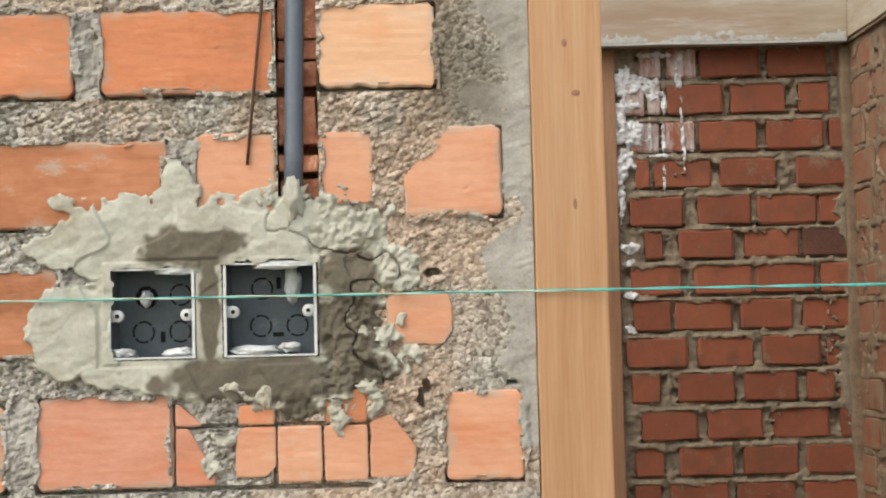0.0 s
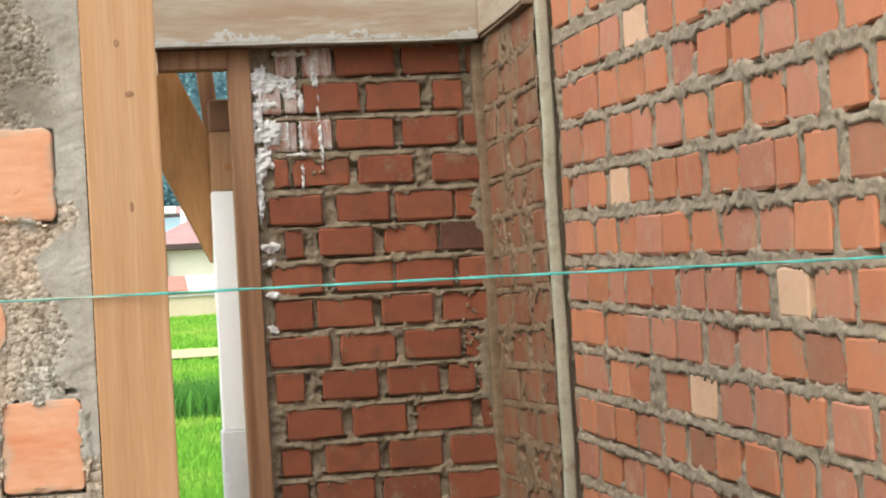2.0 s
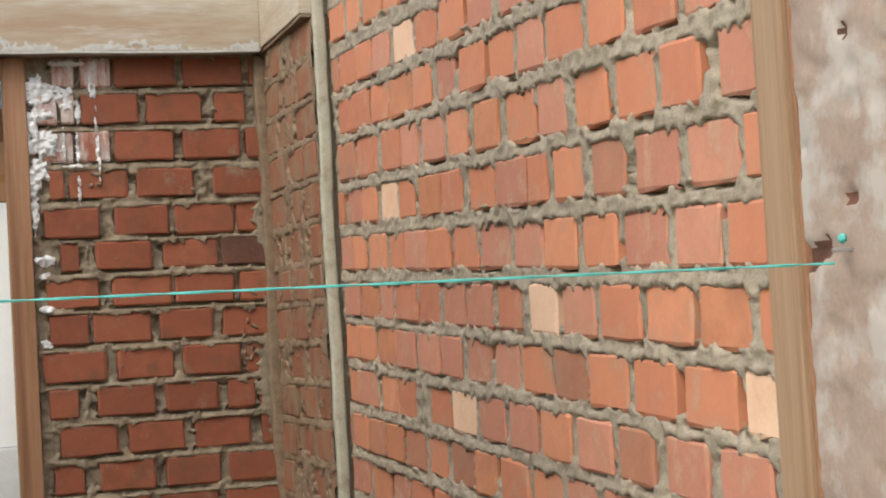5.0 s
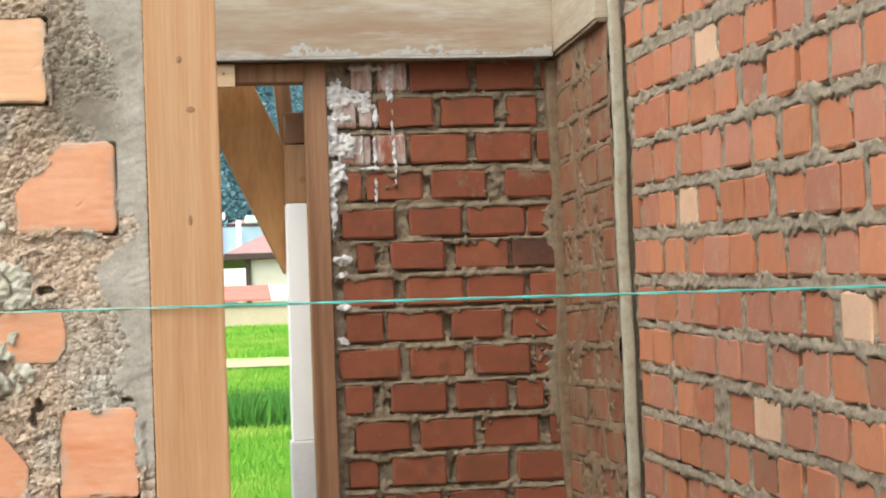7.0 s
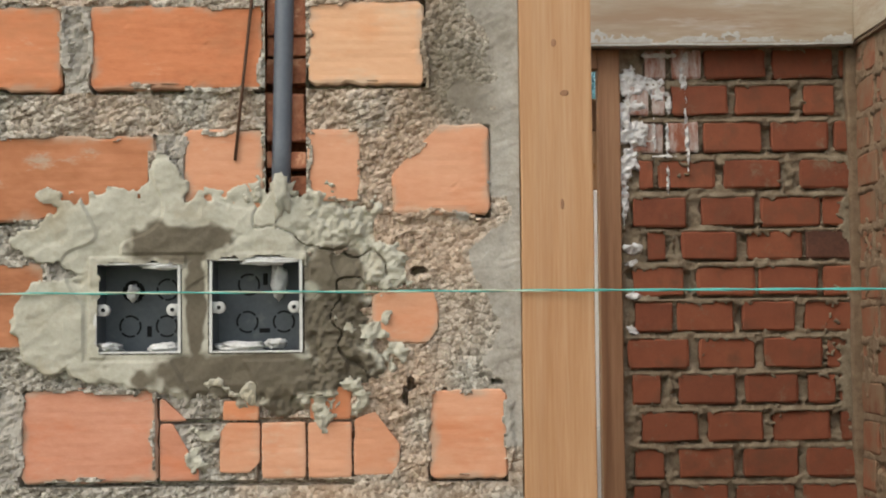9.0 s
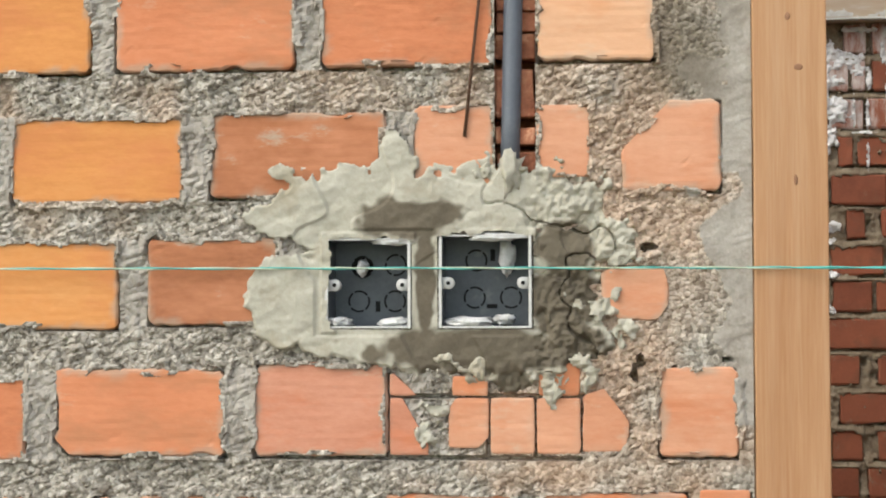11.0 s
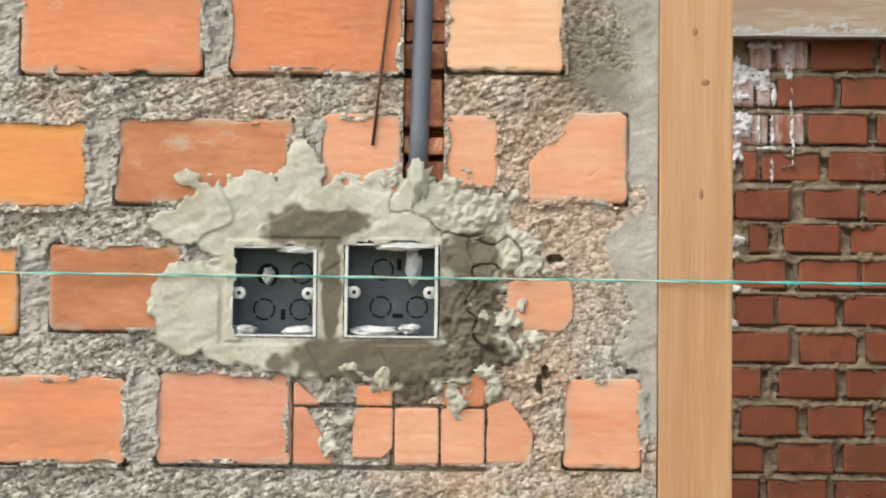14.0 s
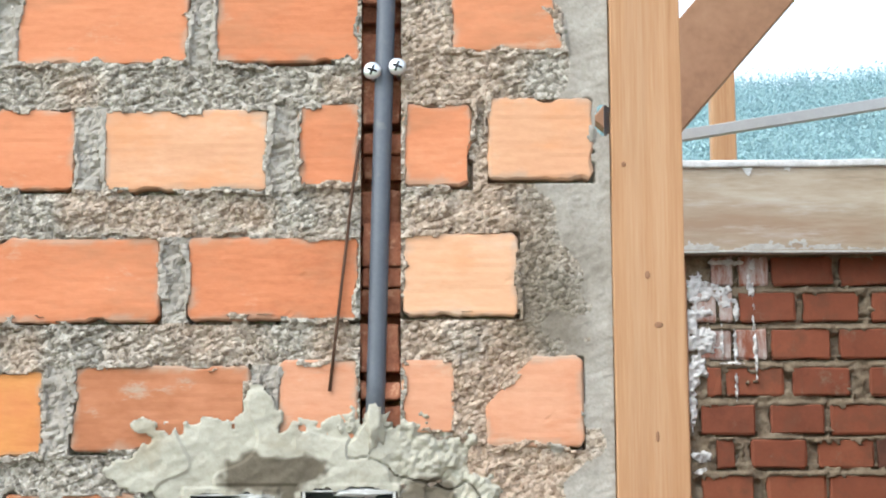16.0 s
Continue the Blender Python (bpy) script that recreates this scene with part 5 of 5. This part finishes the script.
# ---- outside: field, garden wall, houses, wooded hill ----
rnd = random.Random(33)


def tufts(name, n, y0, y1, h0, h1, mat, label, spread=(-0.03, 0.08)):
    vs, fs = [], []
    for _ in range(n):
        y = y0 + (y1 - y0) * rnd.random()
        x = (y + 2) * rnd.uniform(*spread)
        zz = ground_z(y) - 0.03
        for _b in range(3):
            a, h, w = rnd.uniform(0, 6.28), rnd.uniform(h0, h1), rnd.uniform(0.012, 0.03) * y / 18
            lx, ly = rnd.uniform(-0.1, 0.1), rnd.uniform(-0.1, 0.1)
            k = len(vs)
            vs += [(x + lx - w * math.cos(a), y + ly - w * math.sin(a), zz), (x + lx + w * math.cos(a), y + ly + w * math.sin(a), zz),
                   (x + lx + rnd.uniform(-0.5, 0.5) * h, y + ly + rnd.uniform(-0.3, 0.3) * h, zz + h)]
            fs.append((k, k + 1, k + 2))
    me = bpy.data.meshes.new(name)
    me.from_pydata(vs, [], fs)
    me.materials.append(mat)
    return tagged(new(name, me), label, "grass", kind="stuff")


tufts("grass", 19000, 13, 34, 0.06, 0.19, GRASS, "bright green grass blades in the field")
tufts("grass", 8000, 39, 55, 0.06, 0.2, GRASS, "bright green grass beyond the path")
tufts("reeds", 1700, 22, 24.5, 0.2, 0.6, GRASS_DARK, "dark green strip of taller reeds")
path_bm = bmesh.new()
va = [path_bm.verts.new((x, y, ground_z(y) + 0.09)) for x, y in ((-30, 34.6), (40, 34.4), (40, 37.6), (-30, 37.2))]
path_bm.faces.new(va)
tagged(link("path", path_bm, DIRT), "pale sandy footpath across the grass", "path", kind="structure")
garden = thing("garden_wall", (2, 56, 1.6), "pinkish tan rendered garden wall with a dark hatch", "wall")
part("panel", block((-25, -0.12, -0.4), (25, 0.12, 1.06)), FENCE_WALL, garden)
part("coping", block((-25, -0.2, 1.0605), (25, 0.2, 1.13), 0.02), GREY_BASE, garden)
part("hatch", block((-1.62, -0.16, 0.26), (-1.14, -0.121, 0.88), 0.01), GLASS_DARK, garden, "dark grey hatch")


def hip_roof(x0, x1, y0, y1, z0, z1, rise, parent, mat):
    """Hipped roof with a fascia, ridge along x."""
    bm = bmesh.new()
    m = (y1 - y0) / 2
    rv = [bm.verts.new(c) for c in ((x0, y0, z1), (x1, y0, z1), (x1, y1, z1), (x0, y1, z1), (x0 + m, y0 + m, z1 + rise), (x1 - m, y0 + m, z1 + rise))]
    for q in ((0, 1, 5, 4), (1, 2, 5), (2, 3, 4, 5), (3, 0, 4)):
        bm.faces.new([rv[i] for i in q])
    roof = part("roof", bm, mat, parent)
    part("fascia", block((x0, y0, z0), (x1, y1, z1 - 0.002)), WOOD_DARK, roof, "dark timber eaves")
    return roof


lean_to = thing("lean_to", (2, 60, 1.9), "low lean-to with faded red and pale blue sheet roofing", "shed")
part("wall", block((-9, -0.3, -0.3), (9, 1.2, 0.98)), FENCE_WALL, lean_to)
for x0, x1, mat, lab in ((-9, 0.85, BAND_RED, "faded red roof sheet"), (0.8505, 9, WHITE, "pale painted roof sheet")):
    bm = block((x0, -0.8, 0.0), (x1, 1.3, 0.07))
    for v in bm.verts:
        v.co.z += 1.03 + (v.co.y + 0.8) * 0.27
    part("roof", bm, mat, lean_to, lab)
house = thing("house", (3, 63, 2.3), "cream house with a faded red hipped roof and dark eaves", "house")
part("wall", block((-0.72, 0, 0), (9, 6, 2.30)), HOUSE_WALL, house)
part("corner_post", block((-0.92, -0.12, 0), (-0.7205, 0.1, 2.30)), WOOD_DARK, house, "dark timber corner post")
hip_roof(-1.72, 10, -0.4, 7, 2.305, 2.53, 1.9, house, ROOF_PINK)
blue = thing("house", (0.6, 80, 3), "pale blue two-storey house with white columns and balcony", "house")
part("wall", block((-6, 0, 0), (7, 8, 4.05)), HOUSE_BLUE, blue)
part("annex", block((-6, -0.8, 0), (-0.25, -0.005, 4.3)), ROOF_PINK, blue, "pinkish rendered bay")
part("balcony", block((-6, -2.0, 1.15), (2.0, -0.82, 2.15), 0.03), WHITE, blue, "white balcony front")
for x in (0.55, 1.60, 3.0, 4.4):
    part("column", block((x, -0.5, 0), (x + 0.24, -0.26, 4.35), 0.02), WHITE, blue, "white column")
for x, h in ((-0.2, 4.75), (0.35, 4.72), (2.05, 4.55), (3.4, 4.7)):
    part("roof_trim", block((x, -0.55, h - 0.32), (x + 0.75, 0.2, h), 0.05), WHITE, blue, "white roof trim")
for x in (0.0, 1.0, 2.15):
    wn2 = part("window", block((x, -0.08, 2.2), (x + 0.45, 0.05, 2.75), 0.02), WHITE, blue)
    part("pane", block((x + 0.06, -0.1, 2.24), (x + 0.39, -0.081, 2.70)), GLASS_DARK, wn2)
hip_roof(1.2, 6.8, 1.0, 7.0, 4.06, 4.3, 0.8, blue, ROOF_PINK)

hill_bm = bmesh.new()
hx = [-700 + 28 * k for k in range(55)]
hy = [140 + 22 * k for k in range(24)]


def hill_z(x, y):
    t = min(1, max(0, (y - 150) / 330))
    return 3 + 120 * t ** 0.9 * (1 + 0.22 * noise.noise(Vector((x / 160, y / 160, 2)))) + (4 * noise.noise(Vector((x / 30, y / 30, 5))) if t > 0 else 0)


hv = [[hill_bm.verts.new((x, y, hill_z(x, y))) for x in hx] for y in hy]
for r0, r1 in zip(hv, hv[1:]):
    for k in range(len(hx) - 1):
        hill_bm.faces.new((r0[k], r0[k + 1], r1[k + 1], r1[k]))
tagged(link("backdrop_hill", hill_bm, FOREST, smooth=True), "wooded hillside behind the houses, paled for distance haze", "hill", kind="structure")


def foliage(name, n, leaves, y0, y1, low, high, spread, mat, label):
    """Trees as crowns of many small leaf clumps, tapering upwards."""
    vs, fs = [], []
    for _ in range(n):
        y = y0 + (y1 - y0) * rnd.random() ** 0.8
        x = (y + 2) * rnd.uniform(*spread)
        zz = hill_z(x, y)
        tall, wide = rnd.uniform(low, high), rnd.uniform(0.26, 0.42)
        for _c in range(leaves):
            t = rnd.random() ** 1.3
            r = tall * wide * (1.05 - t) * rnd.random() ** 0.5
            a, q = rnd.uniform(0, 6.28), rnd.uniform(0.15, 0.42)
            c = Vector((x + r * math.cos(a), y + r * math.sin(a), zz + tall * (0.15 + 0.85 * t)))
            k = len(vs)
            for _v in range(3):
                vs.append((c.x + rnd.uniform(-q, q), c.y + rnd.uniform(-q, q), c.z + rnd.uniform(-q, q)))
            fs.append((k, k + 1, k + 2))
    me = bpy.data.meshes.new(name)
    me.from_pydata(vs, [], fs)
    me.materials.append(mat)
    return tagged(new(name, me), label, "forest", kind="stuff")


foliage("forest", 13000, 46, 215, 470, 2.0, 9.0, (0.0, 0.34), FOREST, "dense trees covering the hillside, paled for distance haze")
foliage("woods", 2000, 80, 142, 215, 2.5, 8.0, (-0.06, 0.10), WOODS, "dark trees along the foot of the hill, blued for haze")

# ---- string line across the opening ----
line = thing("string_line", (0, 0, 1.363), "teal green mason's string stretched level across the opening", "string")
pa, pb, pc = Vector((-1.9, -0.010, 1.368)), Vector((0.04, -0.0085, 1.363)), Vector((SIDE_X - 0.01, -0.245, 1.352))


def twisted(p, q, r, ph):
    n = int((q - p).length / 0.02)
    out = []
    for k in range(n + 1):
        t = k / n
        a = t * n * 0.9 + ph
        out.append(p.lerp(q, t) + Vector((0, math.cos(a), math.sin(a))) * r - Vector((0, 0, 1.363)))
    return out


for nm, p, q, ph, mt in (("strand", pa, pb, 0, STRING_B), ("strand", pa, pb, 3.1, STRING_A), ("strand", pb, pc, 0, STRING_A), ("strand", pb, pc, 3.1, STRING_A)):
    part(nm, tube(twisted(p, q, 0.0008, ph), 0.0009, 5), mt, line)
part("tie", lump(SIDE_X - 0.012, -0.268, 1.378 - 1.363, 0.004, 0.006, 0.005, 2.2), STRING_A, line, "knotted string end", True)
nail = tagged(link("nail", tube([(SIDE_X - 0.022, -0.262, 1.366), (SIDE_X + 0.03, -0.262, 1.366)], 0.0022), STEEL), "steel nail in the rendered wall holding the string", "nail")
